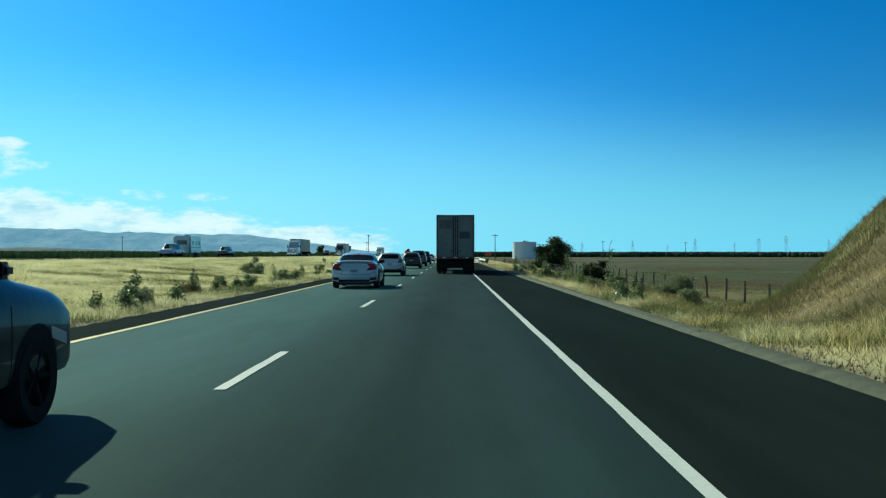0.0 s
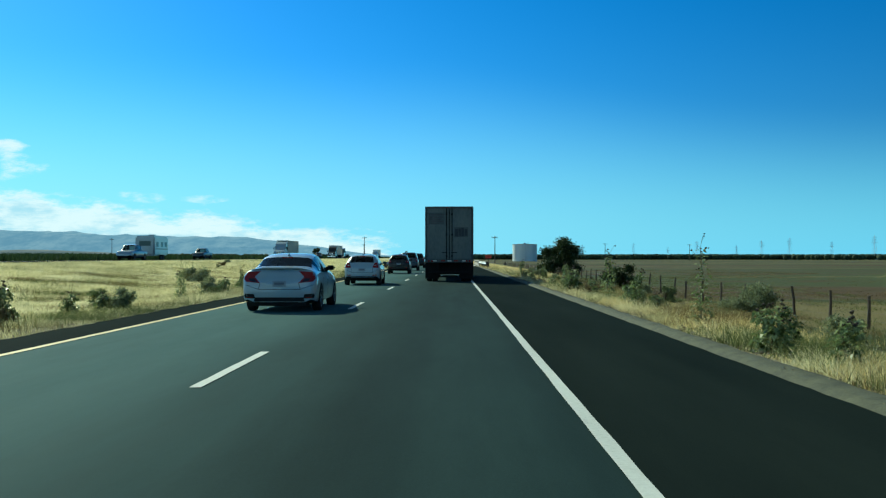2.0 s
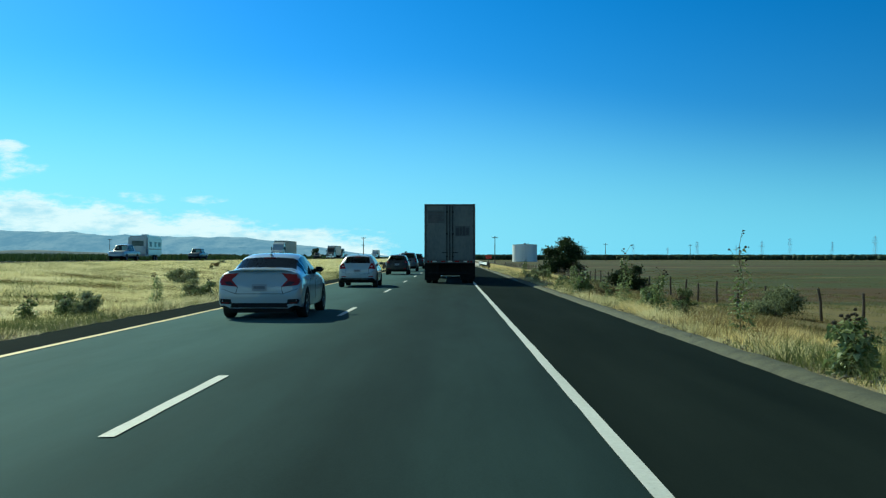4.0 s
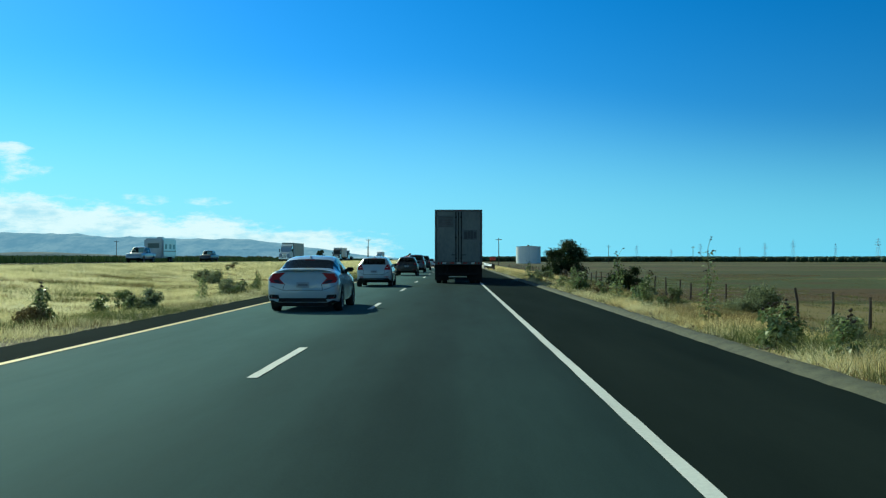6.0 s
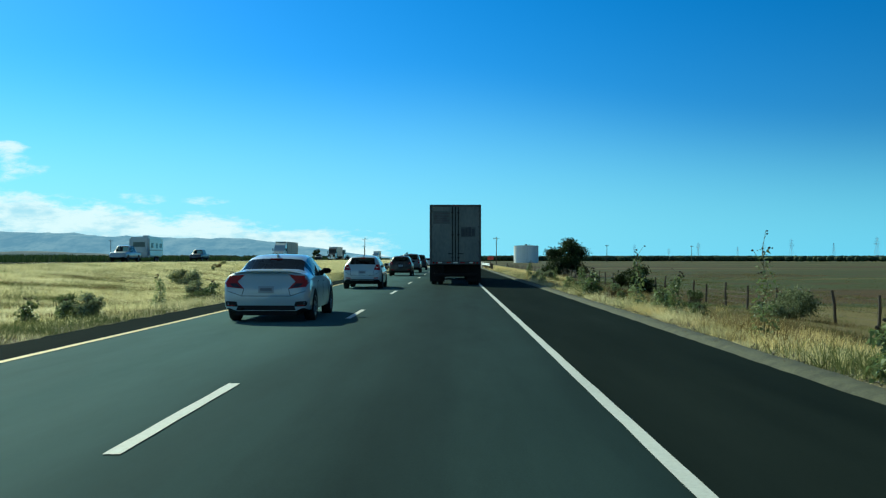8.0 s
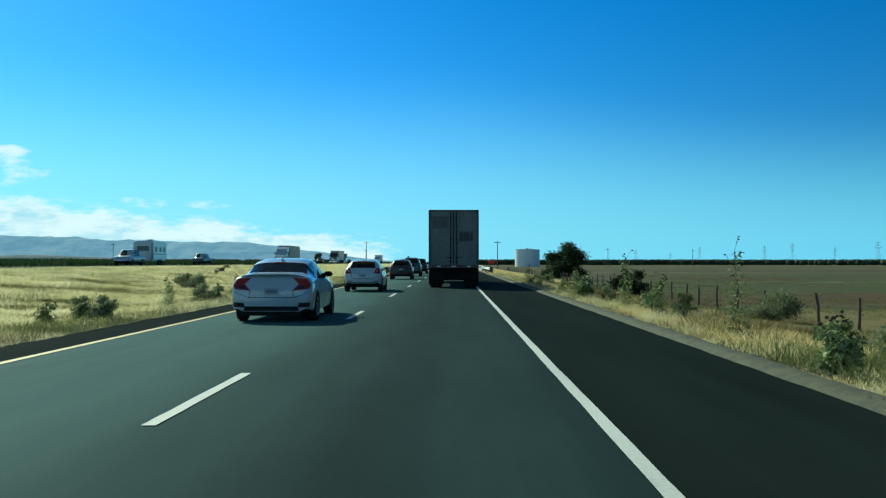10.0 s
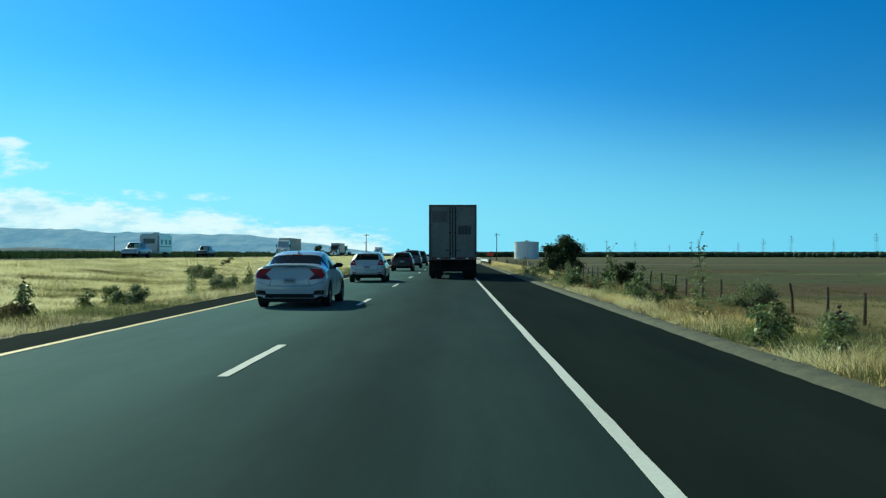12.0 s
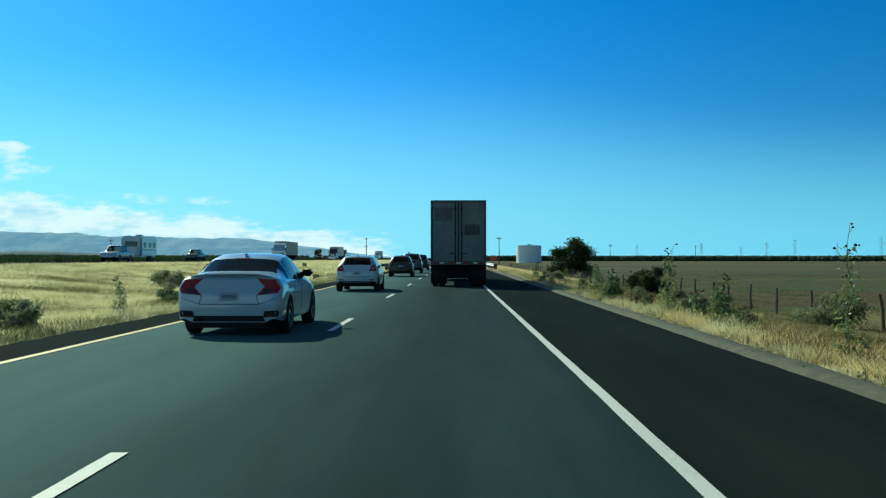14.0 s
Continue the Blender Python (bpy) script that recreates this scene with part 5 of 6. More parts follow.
def make_pylon(x, y, h, yaw):
    py = thing("transmission_pylon", "tall steel lattice transmission pylon, painted pale with haze, beyond the fields", "pylon", pose(x, y, gz(x, y) - .3, 0, 0, yaw), "transmission pylons")
    b, t = h * .10, h * .022
    bm = bmesh.new()

    def half(z):
        return b + (t - b) * min(z / (h * .72), 1)

    for sx in (-1, 1):
        for sy in (-1, 1):
            add_tube(bm, (sx * b, sy * b, 0), (sx * t, sy * t, h * .72), .085, .07, 4)
            add_tube(bm, (sx * t, sy * t, h * .72), (0, 0, h), .07, .05, 4)
    part("lattice_leg", bm, HAZED_PYLON_STEEL, py)
    bm = bmesh.new()
    zs = [0, .16, .30, .42, .53, .63, .72]
    for z0, z1 in zip(zs, zs[1:]):
        a, c = half(z0 * h), half(z1 * h)
        for (ux, uy), (vx, vy) in (((-1, -1), (1, -1)), ((1, -1), (1, 1)), ((1, 1), (-1, 1)), ((-1, 1), (-1, -1))):
            add_tube(bm, (ux * a, uy * a, z0 * h), (vx * c, vy * c, z1 * h), .03, seg=3, caps=False)
            add_tube(bm, (vx * a, vy * a, z0 * h), (ux * c, uy * c, z1 * h), .03, seg=3, caps=False)
    part("lattice_bracing", bm, HAZED_PYLON_STEEL, py)
    for zz, w in ((.70, .17), (.80, .14), (.90, .11)):
        bm = bmesh.new()
        for sx in (-1, 1):
            add_tube(bm, (0, 0, zz * h + .6), (sx * w * h, 0, zz * h), .11, .07, 4)
            add_tube(bm, (0, 0, zz * h - .6), (sx * w * h, 0, zz * h), .11, .07, 4)
        part("crossarm", bm, HAZED_PYLON_STEEL, py)
    return py


for k, (bearing, yy, hh) in enumerate([(0.079, 1500, 24), (0.135, 1250, 25), (0.188, 1200, 27), (0.224, 1550, 25), (0.254, 1050, 27), (0.295, 1350, 26), (0.321, 1000, 27), (0.350, 960, 30), (0.394, 1150, 29), (0.438, 800, 28)]):
    make_pylon(bearing * (yy + 50), yy, hh * .8, 20 + 7 * (k % 3))
for x, y, h in ((16, 330, 11), (-45, 430, 11), (-190, 480, 11), (90, 520, 11), (150, 560, 11), (-70, 700, 11)):
    make_pole(x, y, h)


def make_sign(x, y, m_yaw, label):
    sign = thing("road_sign", label, "road sign", pose(x, y, gz(x, y), 0, 0, m_yaw), "red signs")
    part("post", box(-.06, .06, .0, .12, -.3, 2.2, .006), POST_WOOD, sign, "square wooden post")
    board = part("board", box(-.7, .7, -.03, .0, 1.60, 2.34, .006), SIGN_RED, sign, "plain red rectangular board")
    for k, (a, b) in enumerate(((-.5, .46), (-.46, .5), (-.32, .3))):
        part("lettering_bar", box(a, b, -.034, -.029, 2.14 - k * .18, 2.20 - k * .18), TAIL_RED, board)
    for z in (1.70, 2.24):
        part("bolt", tube((0, -.034, z), (0, -.022, z), .012, seg=6), STEEL, board)
    return sign


make_sign(7.4, 172, 0, "red rectangular board on a wooden post beside the road")
make_sign(-12.6, 172, 0, "red rectangular board on a wooden post in the median")


def make_guardrail(x, y0, y1, face, label):
    """W-beam rail on timber posts along y; face is the way that the beam looks (+1 or -1 in x)."""
    rail = thing("guardrail", label, "guardrail", pose(x, y0, 0), "guardrails")
    n = y1 - y0
    prof = [(0, .45), (.055, .49), (.055, .54), (0, .585), (0, .615), (.055, .66), (.055, .71), (0, .75)]
    verts, faces = [], []
    for yy in (0, n):
        verts += [(face * px, yy, pz) for px, pz in prof] + [(face * (px - .012), yy, pz) for px, pz in prof[::-1]]
    k = len(prof) * 2
    faces = [(i, (i + 1) % k, k + (i + 1) % k, k + i) for i in range(k)]
    part("beam", mesh_from("beam", verts, faces, STEEL), None, rail, "pale galvanised corrugated beam")
    yy = .3
    while yy < n:
        post = part("post", box(-face * .30 - .075, -face * .30 + .075, yy - .09, yy + .09, -.2, .76, .01), POST_WOOD, rail, "dark timber post")
        part("block", box(min(-face * .23, -face * .01), max(-face * .23, -face * .01), yy - .07, yy + .07, .46, .74, .008), POST_WOOD, post)
        yy += 1.905
    return rail


def make_parapet(x, y0, y1, side, label):
    par = thing("bridge_parapet", label, "bridge barrier", pose(x, y0, 0), "bridge parapets")
    n = y1 - y0
    part("kerb_wall", box(min(0, side * .35), max(0, side * .35), 0, n, -.3, .48, .03, 2), CONCRETE, par, "pale weathered concrete wall")
    yy = .4
    while yy < n:
        part("baluster", box(side * .17 - .1, side * .17 + .1, yy - .12, yy + .12, .48, .70, .01), CONCRETE, par)
        yy += 1.6
    part("top_rail", box(side * .17 - .13, side * .17 + .13, 0, n, .70, .86, .02), CONCRETE, par)
    return par


# a short bridge well ahead, with rails leading up to it
make_guardrail(2.95, 62, 92, -1, "galvanised steel guardrail on timber posts leading to a bridge")
make_guardrail(-9.1, 66, 92, 1, "galvanised steel guardrail on timber posts in the median")
make_parapet(2.9, 92, 122, 1, "low concrete bridge parapet with balusters beside the shoulder")
make_parapet(-9.05, 92, 122, -1, "low concrete bridge parapet with balusters at the median")
tagged(part("bridge_deck", box(-9.0, 2.85, 92, 122, .001, .014), CONCRETE), "pale concrete bridge deck across the carriageway", "bridge deck", kind="structure")

# loose stones and clods along the asphalt edge, as one scatter
def stones(name, n, seed):
    rng = np.random.RandomState(seed)
    base = np.array([(1, 0, 0), (-1, 0, 0), (0, 1, 0), (0, -1, 0), (0, 0, 1), (0, 0, -1)], float)
    tri = np.array([(0, 2, 4), (2, 1, 4), (1, 3, 4), (3, 0, 4), (2, 0, 5), (1, 2, 5), (3, 1, 5), (0, 3, 5)])
    y = rng.uniform(-58, 60, n)
    x = np.where(rng.rand(n) < .8, ROAD_R + .12 + rng.gamma(2.2, .17, n), -8.8 - rng.gamma(1.5, .15, n))
    r = rng.gamma(2.0, .0042, n) + .004
    V = base[None] * r[:, None, None] * rng.uniform(.6, 1.3, (n, 6, 3)) + np.stack([x, y, np.where(x > 0, .02, -.05) + r * .3], 1)[:, None]
    F = tri[None] + 6 * np.arange(n)[:, None, None]
    me = bpy.data.meshes.new(name)
    me.from_pydata(V.reshape(-1, 3).tolist(), [], F.reshape(-1, 3).tolist())
    me.materials.append(PEBBLE)
    return tagged(new(name, me), "loose pale stones and clods along the asphalt edge", "gravel", kind="stuff")


stones("loose_stones", 5000, 91)

# ---------------------------------------------------------------- vegetation


def blades(name, x, y, h, w, lean, material, label, category, seed):
    """One joined stand of grass: a slim leaning blade at each place."""
    rng = np.random.RandomState(seed)
    n = len(x)
    z = ground_height(x, y) - .02
    a = rng.uniform(0, 2 * np.pi, n)
    dx, dy = np.cos(a), np.sin(a)
    la = rng.uniform(0, 2 * np.pi, n)
    h = h * rng.uniform(.45, 1.25, n)
    l = lean * h * rng.rand(n)
    lx, ly = np.cos(la) * l, np.sin(la) * l
    V = np.empty((n, 3, 3))
    V[:, 0] = np.stack([x - dx * w / 2, y - dy * w / 2, z], 1)
    V[:, 1] = np.stack([x + dx * w / 2, y + dy * w / 2, z], 1)
    V[:, 2] = np.stack([x + lx, y + ly, z + h * (1 - .25 * lean)], 1)
    me = bpy.data.meshes.new(name)
    me.vertices.add(n * 3)
    me.vertices.foreach_set("co", V.ravel())
    me.loops.add(n * 3)
    me.loops.foreach_set("vertex_index", np.arange(n * 3, dtype=np.int32))
    me.polygons.add(n)
    me.polygons.foreach_set("loop_start", np.arange(0, n * 3, 3, dtype=np.int32))
    me.materials.append(material)
    me.update(calc_edges=True)
    me.validate()
    return tagged(new(name, me), label, category, kind="stuff")


def clumped(rng, n, x0, x1, y0, y1, per=26, spread=.28, keep=None):
    """Places in tufts; keep(x, y) gives the chance that a tuft stands there."""
    k = max(1, n // per)
    cx, cy = rng.uniform(x0, x1, k), rng.uniform(y0, y1, k)
    if keep is not None:
        ok = rng.rand(k) < keep(cx, cy)
        cx, cy = cx[ok], cy[ok]
    m = len(cx)
    x = (cx[:, None] + rng.normal(0, spread, (m, per))).ravel()
    y = (cy[:, None] + rng.normal(0, spread, (m, per))).ravel()
    size = np.repeat(rng.uniform(.45, 1.15, m), per)
    return x, y, size


rng = np.random.RandomState(100)


def patchy(k, seed, lo=-.25, hi=.35):
    return lambda x, y: smooth_step(lo, hi, ripple(x, y, k, seed))


def off_road(x, y, size, left=-8.40, right=3.02):
    ok = (x < left) | (x > right)
    ok &= ~((x > OPP_L - .8) & (x < OPP_R + .8))
    return x[ok], y[ok], size[ok]


# right verge
def verge_fade(x):
    return 1 - smooth_step(5.2, 10.5, x)


x, y, s = off_road(*clumped(rng, 320000, 3.02, 9.5, -52, 40, 34, .16, lambda x, y: verge_fade(x + 1.5) * (.12 + .88 * smooth_step(-.05, .25, ripple(x, y, 1.5, 71)))))
blades("grass_verge", x, y, .33 * s * smooth_step(2.4, 4.0, x) * (.16 + 1.15 * smooth_step(-.15, .35, ripple(x, y, .95, 72))) + .06, .012, 1.2, STRAW_GOLD, "dry golden grass along the verge", "grass", 101)
x, y, s = off_road(*clumped(rng, 170000, 2.96, 4.9, -52, 60, 44, .13, lambda x, y: smooth_step(-.1, .15, ripple(x, y, 2.2, 78))))
blades("grass_verge", x, y, .36 * s * (.25 + smooth_step(-.2, .3, ripple(x, y, 1.1, 82))) + .04, .011, 1.3, STRAW, "pale bleached grass tufts along the dike", "grass", 114)
x, y, s = off_road(*clumped(rng, 240000, 3.05, 13.5, -52, 60, 40, .24, lambda x, y: (.35 + .65 * verge_fade(x)) * smooth_step(-.2, .25, ripple(x, y, .6, 75))))
blades("grass_verge", x, y, (.18 + .24 * verge_fade(x)) * s * smooth_step(2.0, 4.0, x) + .05, .013, 1.1, STRAW_DARK, "brown dry grass clumps along the verge", "grass", 111)
x, y, s = off_road(*clumped(rng, 130000, 3.1, 10.0, 40, 260, 24, .4))
blades("grass_verge", x, y, .45 * s + .05, .035, .8, STRAW_GOLD, "dry golden grass along the verge", "grass", 102)
x, y, s = off_road(*clumped(rng, 260000, 3.05, 9.5, -52, 120, 44, .20, lambda x, y: verge_fade(x + 1.5) * smooth_step(-.2, .25, ripple(x, y, .42, 61))))
blades("weeds_verge", x, y, .42 * s + .05, .015, 1.0, GREEN_GRASS, "green weeds among the dry verge grass", "weeds", 103)
# bank
on_bank = lambda x, y: smooth_step(-1.5, .5, -54 + 2.19 * (x + 1.4) - y)
x, y, s = off_road(*clumped(rng, 420000, 3.1, 44, -64, 48, 24, .3, on_bank))
blades("grass_bank", x, y, .20 * s + .05, .018, 1.1, STRAW_DARK, "brown dry grass covering the cut bank", "grass", 104)
x, y, s = off_road(*clumped(rng, 70000, 3.1, 44, -64, 48, 30, .3, lambda x, y: on_bank(x, y) * smooth_step(-.2, .3, ripple(x, y, .5, 79))))
blades("grass_bank", x, y, .32 * s + .06, .016, 1.0, STRAW_GOLD, "golden dry grass patches on the cut bank", "grass", 115)
x, y, s = off_road(*clumped(rng, 110000, 3.1, 11, -64, 0, 40, .3, lambda x, y: on_bank(x, y) * smooth_step(-.1, .3, ripple(x, y, .5, 80))))
blades("weeds_bank", x, y, .34 * s + .05, .018, 1.0, GREEN_GRASS, "green weeds at the foot of the cut bank", "weeds", 116)
# median
x, y, s = off_road(*clumped(rng, 560000, -24, -8.3, -56, 40, 34, .26, lambda x, y: .22 + .78 * smooth_step(-.2, .2, ripple(x, y, .9, 73))))
blades("grass_median", x, y, .22 * s * smooth_step(-7.6, -9.4, x) * (.45 + .9 * smooth_step(-.3, .3, ripple(x, y, .35, 74))) + .05, .014, 1.3, STRAW, "dry golden grass filling the median", "grass", 105)
x, y, s = off_road(*clumped(rng, 200000, -34, -9.0, 20, 260, 24, .5))
blades("grass_median", x, y, .26 * s + .05, .045, 1.0, STRAW, "dry golden grass filling the median", "grass", 106)
x, y, s = off_road(*clumped(rng, 120000, -34, -23, -50, 60, 24, .4))
blades("grass_median", x, y, .26 * s + .05, .028, 1.2, STRAW, "dry golden grass towards the far carriageway", "grass", 107)
x, y, s = off_road(*clumped(rng, 240000, -12.4, -8.30, -56, 160, 40, .26, patchy(.30, 62, -.25, .3)))
blades("weeds_median", x, y, .30 * s + .05, .015, 1.1, GREEN_GRASS, "grey-green weeds along the median edge", "weeds", 108)
x, y, s = off_road(*clumped(rng, 210000, -33, -10, -50, 120, 50, .45, patchy(.45, 63, -.05, .35)))
blades("weeds_median", x, y, .24 * s + .05, .022, 1.1, GREEN_GRASS, "grey-green weeds scattered in the median", "weeds", 109)
x, y, s = off_road(*clumped(rng, 210000, -24, -8.5, -56, 60, 40, .34, patchy(.7, 76, -.05, .35)))
blades("grass_median", x, y, .28 * s * smooth_step(-7.6, -9.4, x) + .05, .014, 1.1, STRAW_DARK, "brown dry grass clumps in the median", "grass", 112)
x, y, s = off_road(*clumped(rng, 90000, 7.0, 24, -36, 60, 30, .3, lambda x, y: (1 - on_bank(x, y)) * (.2 + .8 * smooth_step(-.2, .3, ripple(x, y, .5, 81)))))
blades("field_weeds", x, y, .17 * s + .04, .02, 1.1, GREEN_GRASS, "low green and brown growth at the field edge", "weeds", 117)
# rows of green crop beyond the far carriageway
k = np.arange(150000)
x, y = -54.0 - .9 * (k % 26) - 3.2 * (k % 3 == 0) * rng.rand(len(k)), rng.uniform(10, 760, len(k))
s = .85 + .15 * ripple(x, y, .10, 65)
blades("crop_rows", x + rng.normal(0, .12, len(k)), y, 1.3 * s, .30, .5, CROP_LEAF, "dense dark green crop rows beyond the far carriageway", "crop", 113)
# beyond the fence, short stubble
x, y, s = clumped(rng, 90000, 9.5, 50, -36, 120, 20, .35, lambda x, y: smooth_step(2, -6, -54 + 2.19 * (x + 1.4) - y) * (.15 + .85 * smooth_step(0, .3, ripple(x, y, .12, 64))))
blades("field_stubble", x, y, .16 * s + .03, .025, .9, STRAW_DARK, "sparse dry stubble on the ploughed field", "stubble", 110)


def leaf_cloud(centres, radii, count, size, seed, flat=.8, shell=.55):
    """Many small folded leaves spread through overlapping clumps."""
    rng = np.random.RandomState(seed)
    centres, radii = np.array(centres, float), np.array(radii, float)
    pick = rng.choice(len(centres), count, p=radii ** 2 / (radii ** 2).sum())
    d = rng.normal(size=(count, 3))
    d /= np.linalg.norm(d, axis=1)[:, None]
    rad = radii[pick] * (shell + (1 - shell) * rng.rand(count)) * (1 + .25 * rng.normal(size=count).clip(-1, 1.6))
    p = centres[pick] + d * rad[:, None] * np.array([1, 1, flat])
    u = rng.normal(size=(count, 3))
    u /= np.linalg.norm(u, axis=1)[:, None]
    v = np.cross(u, rng.normal(size=(count, 3)))
    v /= np.linalg.norm(v, axis=1)[:, None]
    s = size * rng.uniform(.6, 1.4, count)[:, None]
    V = np.stack([p - u * s, p + v * s * .42, p + u * s, p - v * s * .42], 1)
    return V


def leaves_mesh(name, V, material):
    n = len(V)
    me = bpy.data.meshes.new(name)
    me.from_pydata(V.reshape(-1, 3).tolist(), [], np.arange(n * 4).reshape(n, 4).tolist())
    me.materials.append(material)
    return me


def make_tree(name, x, y, h, spread, label, category, seed, leaf=OAK_LEAF, count=9000, size=.10, low=.12):
    rng = np.random.RandomState(seed)
    tree = thing(name, label, category, pose(x, y, gz(x, y) - .05, 0, 0, rng.uniform(0, 360)))
    bm = bmesh.new()
    trunk_top = Vector((rng.uniform(-.1, .1), rng.uniform(-.1, .1), h * .34))
    r = .045 * h
    add_tube(bm, (0, 0, -.2), trunk_top * .5, r * 1.25, r, 9)
    add_tube(bm, trunk_top * .5, trunk_top, r, r * .8, 9)
    part("trunk", bm, BARK, tree, "", True)
    centres, radii = [], []
    for k in range(13):
        a = rng.uniform(0, 6.28)
        rr = spread * rng.uniform(.15, .72)
        z = h * rng.uniform(.30 + low, .86) * (1 - .25 * (rr / spread) ** 2)
        c = Vector((rr * math.cos(a), rr * math.sin(a), z))
        centres.append(c)
        radii.append(spread * rng.uniform(.24, .42) * (1 - .25 * z / h))
        bm = bmesh.new()
        mid = trunk_top.lerp(c, .5) + Vector((0, 0, .06 * h))
        add_tube(bm, trunk_top * rng.uniform(.55, 1), mid, r * .42, r * .28, 6)
        add_tube(bm, mid, c, r * .28, r * .08, 6)
        part("limb", bm, BARK, tree)
    V = leaf_cloud(centres, radii, count, size, seed + 1, .82, .35)
    V[..., 2] = np.maximum(V[..., 2], .03)
    part("crown", leaves_mesh("crown", V, leaf), None, tree, "dense dark uneven foliage" if leaf is OAK_LEAF else "")
    return tree


make_tree("tree", 13.4, 76.0, 5.4, 3.6, "dense dark green roadside tree with a ragged crown", "tree", 201, count=20000, size=.13, low=-.24)
make_tree("shrub", 10.6, 14.0, 1.7, 1.6, "dark green rounded shrub beside the fence", "shrub", 202, count=9000, size=.08, low=-.26)
make_tree("shrub", 10.4, -15.0, 1.0, 1.3, "feathery grey-green bush at the field edge", "shrub", 203, SAGE_LEAF, 9000, .05, -.28)
make_tree("shrub", 5.6, 24.0, 1.0, .9, "low grey-green bush on the verge", "shrub", 204, SAGE_LEAF, 4500, .06, -.2)
make_tree("shrub", -10.1, -26.0, .75, .62, "small round green bush on the median edge", "shrub", 205, SAGE_LEAF, 3500, .045, -.25)
make_tree("shrub", -10.6, -14.5, .8, .7, "small round green bush on the median edge", "shrub", 206, SAGE_LEAF, 3500, .045, -.25)
make_tree("shrub", -16.0, 4.0, 1.0, 1.3, "low spreading green bush in the median", "shrub", 207, SAGE_LEAF, 4500, .06, -.25)
for k, (x, y, h) in enumerate(((-96, 620, 8), (-120, 640, 7), (-330, 610, 9), (52, 700, 7), (-40, 760, 6))):
    make_tree("tree", x, y, h, h * .6, "distant dark rounded tree on the plain", "tree", 220 + k, count=1600, size=.42)


def weed_meshes(seed, h, leafy):
    """Stem with side shoots, broad drooping leaves, and dark dried heads."""
    rng = np.random.RandomState(seed)
    stem, heads, V = bmesh.new(), bmesh.new(), []
    pts = [Vector((0, 0, -.05))]
    for k in range(1, 7):
        pts.append(Vector((rng.normal(0, .02 * k), rng.normal(0, .02 * k), h * k / 6)))
    for k in range(6):
        add_tube(stem, pts[k], pts[k + 1], .018 * (1 - k / 8), .018 * (1 - (k + 1) / 8), 5, False)
    tips = [pts[-1]]
    for k in range(9):
        t = rng.uniform(.30, .95)
        i = min(int(t * 6), 5)
        a = pts[i].lerp(pts[i + 1], t * 6 - i)
        ang, l = rng.uniform(0, 6.28), rng.uniform(.10, .34) * h * (1.1 - t)
        b = a + Vector((math.cos(ang) * l, math.sin(ang) * l, l * rng.uniform(.5, 1.4)))
        add_tube(stem, a, b, .008, .004, 4, False)
        if t > .5:
            tips.append(b)
    for tip in tips:
        for j in range(rng.randint(1, 3)):
            c = tip + Vector(rng.normal(0, .03, 3))
            ret = bmesh.ops.create_icosphere(heads, subdivisions=1, radius=rng.uniform(.022, .045))
            for v in ret["verts"]:
                v.co = Vector((v.co.x, v.co.y, v.co.z * .8)) + c
    n = int(250 * leafy)
    for k in range(n):
        t = rng.rand() ** 1.7 * .80
        i = min(int(t * 6), 5)
        a = np.array(pts[i].lerp(pts[i + 1], t * 6 - i))
        ang = rng.uniform(0, 6.28)
        out = np.array([math.cos(ang), math.sin(ang), 0])
        reach = rng.uniform(.03, .34) * (1 - .75 * t)
        base = a + out * reach + np.array([0, 0, rng.uniform(-.06, .10)])
        ln, wd = rng.uniform(.07, .16) * (1.1 - .5 * t), rng.uniform(.035, .07)
        tang = np.array([-math.sin(ang), math.cos(ang), rng.uniform(-.4, .4)])
        tip = base + out * ln + np.array([0, 0, rng.uniform(-.10, .05)])
        mid = base + out * ln * .45 + np.array([0, 0, .02])
        V.append([base, mid + tang * wd, tip, mid - tang * wd])
    return stem, heads, np.array(V)


def bush_row():
    """Low dry and green bushes strewn over the median and the verge."""
    rng = np.random.RandomState(88)
    kinds = []
    for s, (h, sp, leaf, lab) in enumerate(((.62, .55, SAGE_LEAF, "low grey-green bush among dry grass"), (.5, .6, DRY_LEAF, "low brown tumbleweed bush among dry grass"),
                                            (.8, .6, GREEN_LEAF, "small upright green bush among dry grass"))):
        b = make_tree("shrub", -10 - s, -40 + 9 * s, h, sp, lab, "shrub", 240 + s, leaf, 2600, .035, -.28)
        tagged(b, group="small bushes")
        kinds.append(b)
    spots = [(-9.6 - 1.2 * rng.rand(), y) for y in np.arange(-34, 40, 17)] + [(rng.uniform(-30, -11), rng.uniform(-38, 90)) for k in range(9)]
    spots += [(rng.uniform(3.9, 7.5), rng.uniform(-34, 60)) for k in range(10)] + [(rng.uniform(8, 12), rng.uniform(-10, 60)) for k in range(5)]
    for k, (x, y) in enumerate(spots):
        sc = rng.uniform(.55, 1.25)
        y += rng.uniform(-2, 2)
        m = pose(x, y, gz(x, y) - .05, 0, 0, rng.uniform(0, 360)) @ Matrix.Scale(sc, 4)
        b = copy_thing(kinds[rng.randint(3)], m)
        b.matrix_basis = m


bush_row()
WEEDS = []


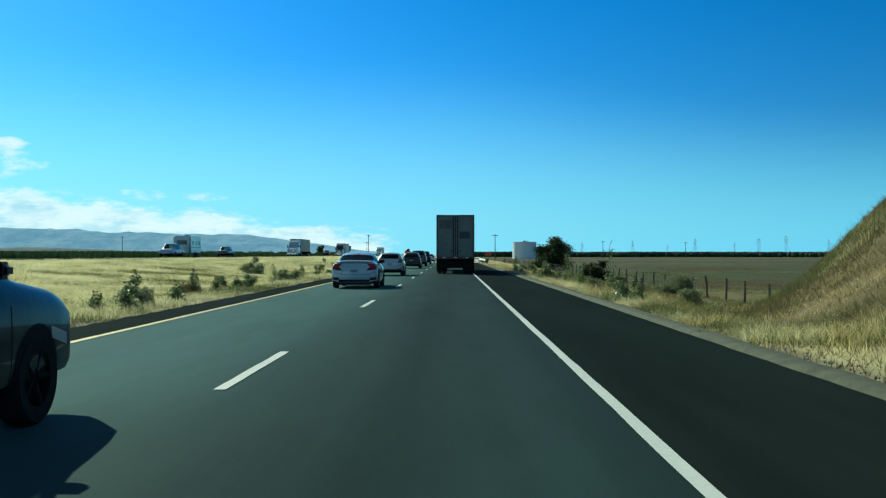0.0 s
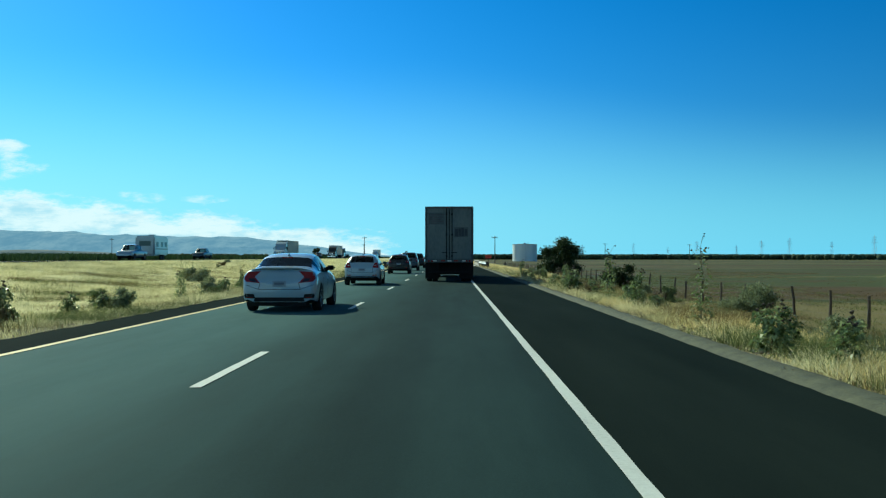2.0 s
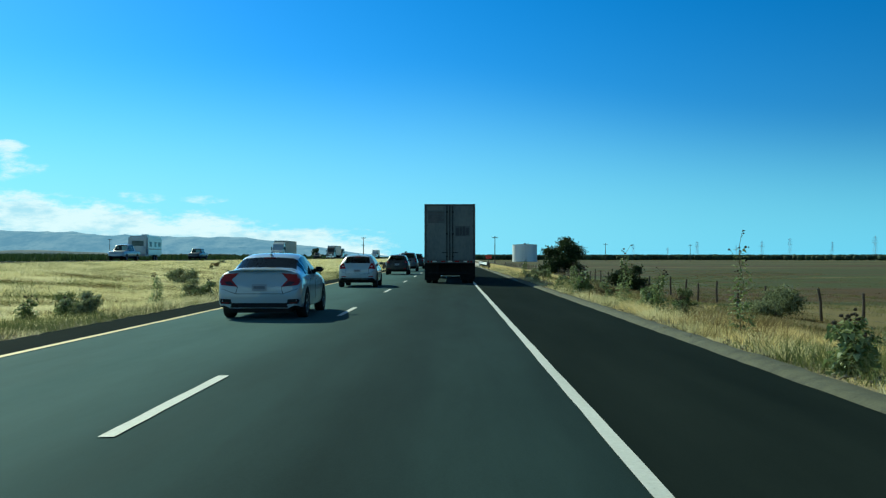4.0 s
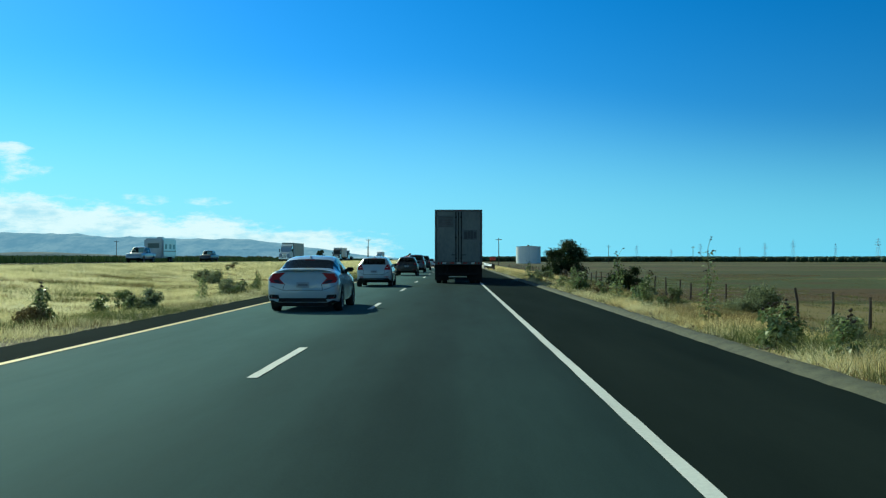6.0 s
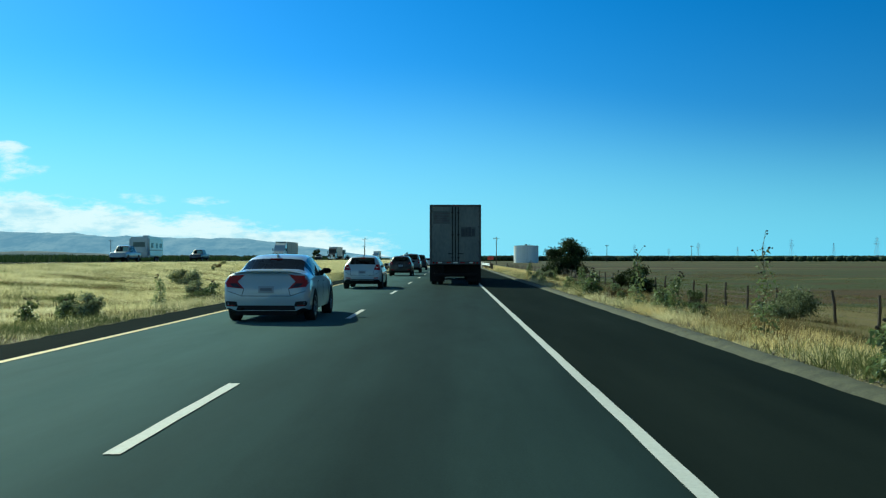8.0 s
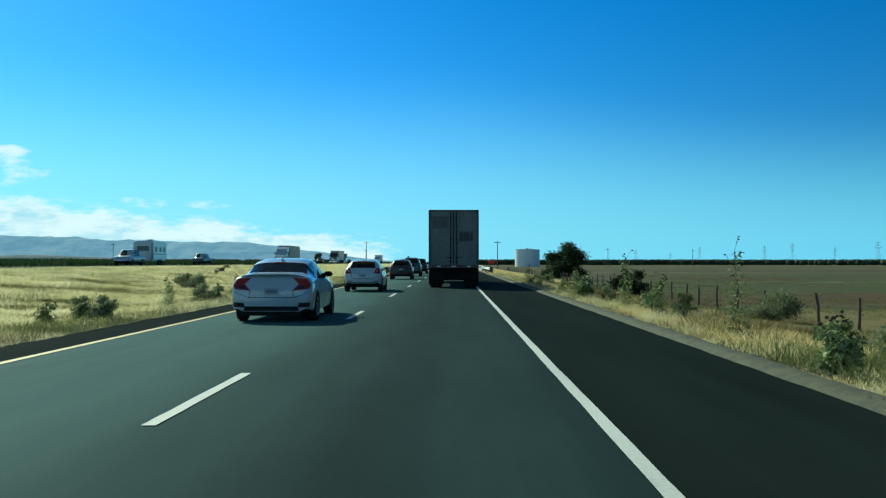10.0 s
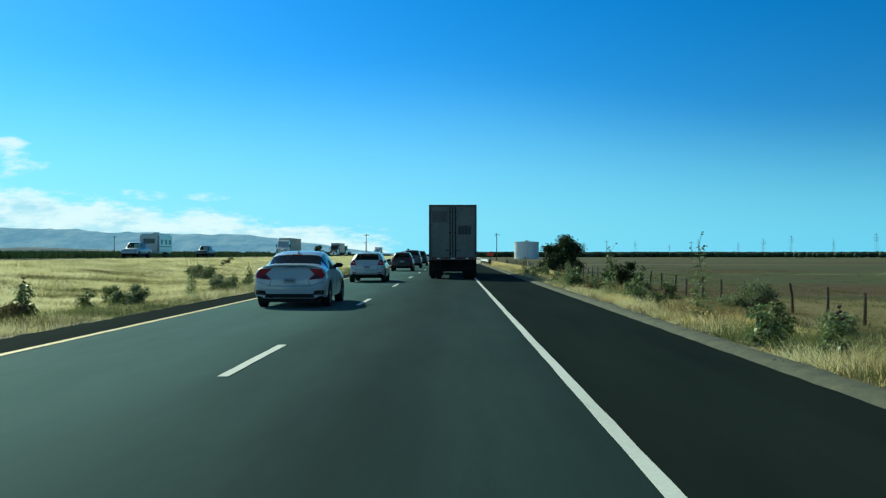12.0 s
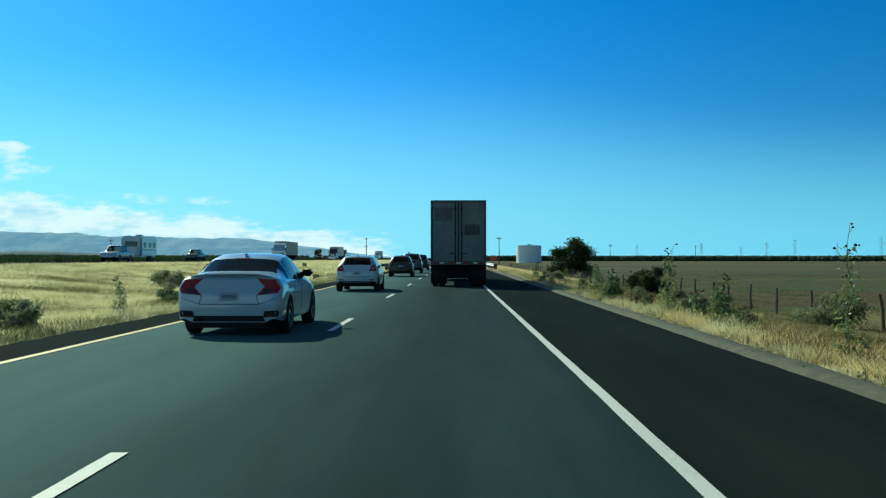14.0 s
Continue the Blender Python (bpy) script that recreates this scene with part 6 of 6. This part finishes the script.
def make_weed(x, y, kind, scale, label):
    if len(WEEDS) <= kind:
        for s, (h, leafy) in enumerate(((2.3, 1.5), (1.7, 1.7), (1.15, 1.8), (.8, 1.6), (2.6, .8))):
            stem, heads, V = weed_meshes(300 + s, h, leafy)
            w = thing("tall_weed", "x", "weed", None, "roadside weeds")
            part("stem", stem, STALK, w)
            part("foliage", leaves_mesh("leaves", V, LEAF), None, w, "broad drooping green leaves")
            part("dried_bloom", heads, SEED, w, "dark dried seed heads")
            WEEDS.append([w, False])
    w, used = WEEDS[kind]
    m = pose(x, y, gz(x, y) - .03, 0, 0, (x * 977 + y * 331) % 360) @ Matrix.Scale(scale, 4)
    if used:
        ob = copy_thing(w, m)
        ob.matrix_basis = m
    else:
        w.matrix_basis = m
        ob = w
        WEEDS[kind][1] = True
    tagged(ob, label)


LABELS = ("tall leafy green weed with dried heads", "leafy green roadside weed with dark heads", "bushy knee-high green weed on the verge",
          "low leafy green weed at the gravel edge", "lanky bare-topped weed stalk with dried heads")
wr = np.random.RandomState(77)
for wx, wy, kind, scale in ((4.3, -31.0, 4, .78), (4.1, -25.0, 1, .72), (4.0, -20.6, 0, .8), (4.4, -6.0, 1, .8), (4.1, 2.5, 0, .55), (4.4, 24.0, 1, .85)):
    make_weed(wx, wy, kind, scale, LABELS[kind])
for k in range(18):
    kind = (3, 3, 2, 3, 3)[k % 5]
    make_weed(3.45 + 1.5 * wr.rand() ** 1.5, -44 + 70 * wr.rand(), kind, wr.uniform(.55, 1.0), LABELS[kind])
make_weed(-9.9, -21.0, 1, .62, LABELS[1])
make_weed(-10.3, -10.0, 1, .6, LABELS[1])
for k in range(12):
    kind = (2, 3, 3)[k % 3]
    make_weed(-9.5 - 1.6 * wr.rand(), -46 + 60 * wr.rand(), kind, wr.uniform(.6, 1.0), LABELS[kind])
for w, used in WEEDS:
    if not used:
        for o in list(w.children):
            bpy.data.objects.remove(o)
        bpy.data.objects.remove(w)


def orchard(name, label, x0, x1, y0, y1, n, h, seed):
    """A far belt of trees as one stand of uneven crowns."""
    rng = np.random.RandomState(seed)
    src = bmesh.new()
    bmesh.ops.create_icosphere(src, subdivisions=1, radius=1)
    sv = np.array([v.co for v in src.verts])
    sf = np.array([[v.index for v in f.verts] for f in src.faces])
    src.free()
    V, F = [], []
    for k in range(n):
        x, y = rng.uniform(x0, x1), rng.uniform(y0, y1)
        hh = h * rng.uniform(.93, 1.05)
        jit = 1 + rng.uniform(-.12, .12, (len(sv), 1))
        V.append(sv * jit * np.array([h * .6, h * .5, hh * .52]) + np.array([x, y, gz(x, y) + hh * .48]))
        F.append(sf + k * len(sv))
    me = bpy.data.meshes.new(name)
    me.from_pydata(np.concatenate(V).tolist(), [], np.concatenate(F).tolist())
    me.materials.append(ORCHARD_LEAF)
    return tagged(new(name, me), label, "orchard", kind="stuff")


orchard("orchard_right", "long dark green orchard belt on the horizon", 20, 1500, 900, 1000, 7000, 5.4, 401)
orchard("orchard_right", "dark hedge line of trees on the horizon", 260, 900, 700, 730, 330, 4.5, 402)
orchard("orchard_left", "long dark green orchard belt beyond the far carriageway", -1500, -90, 700, 800, 1500, 3.6, 403)
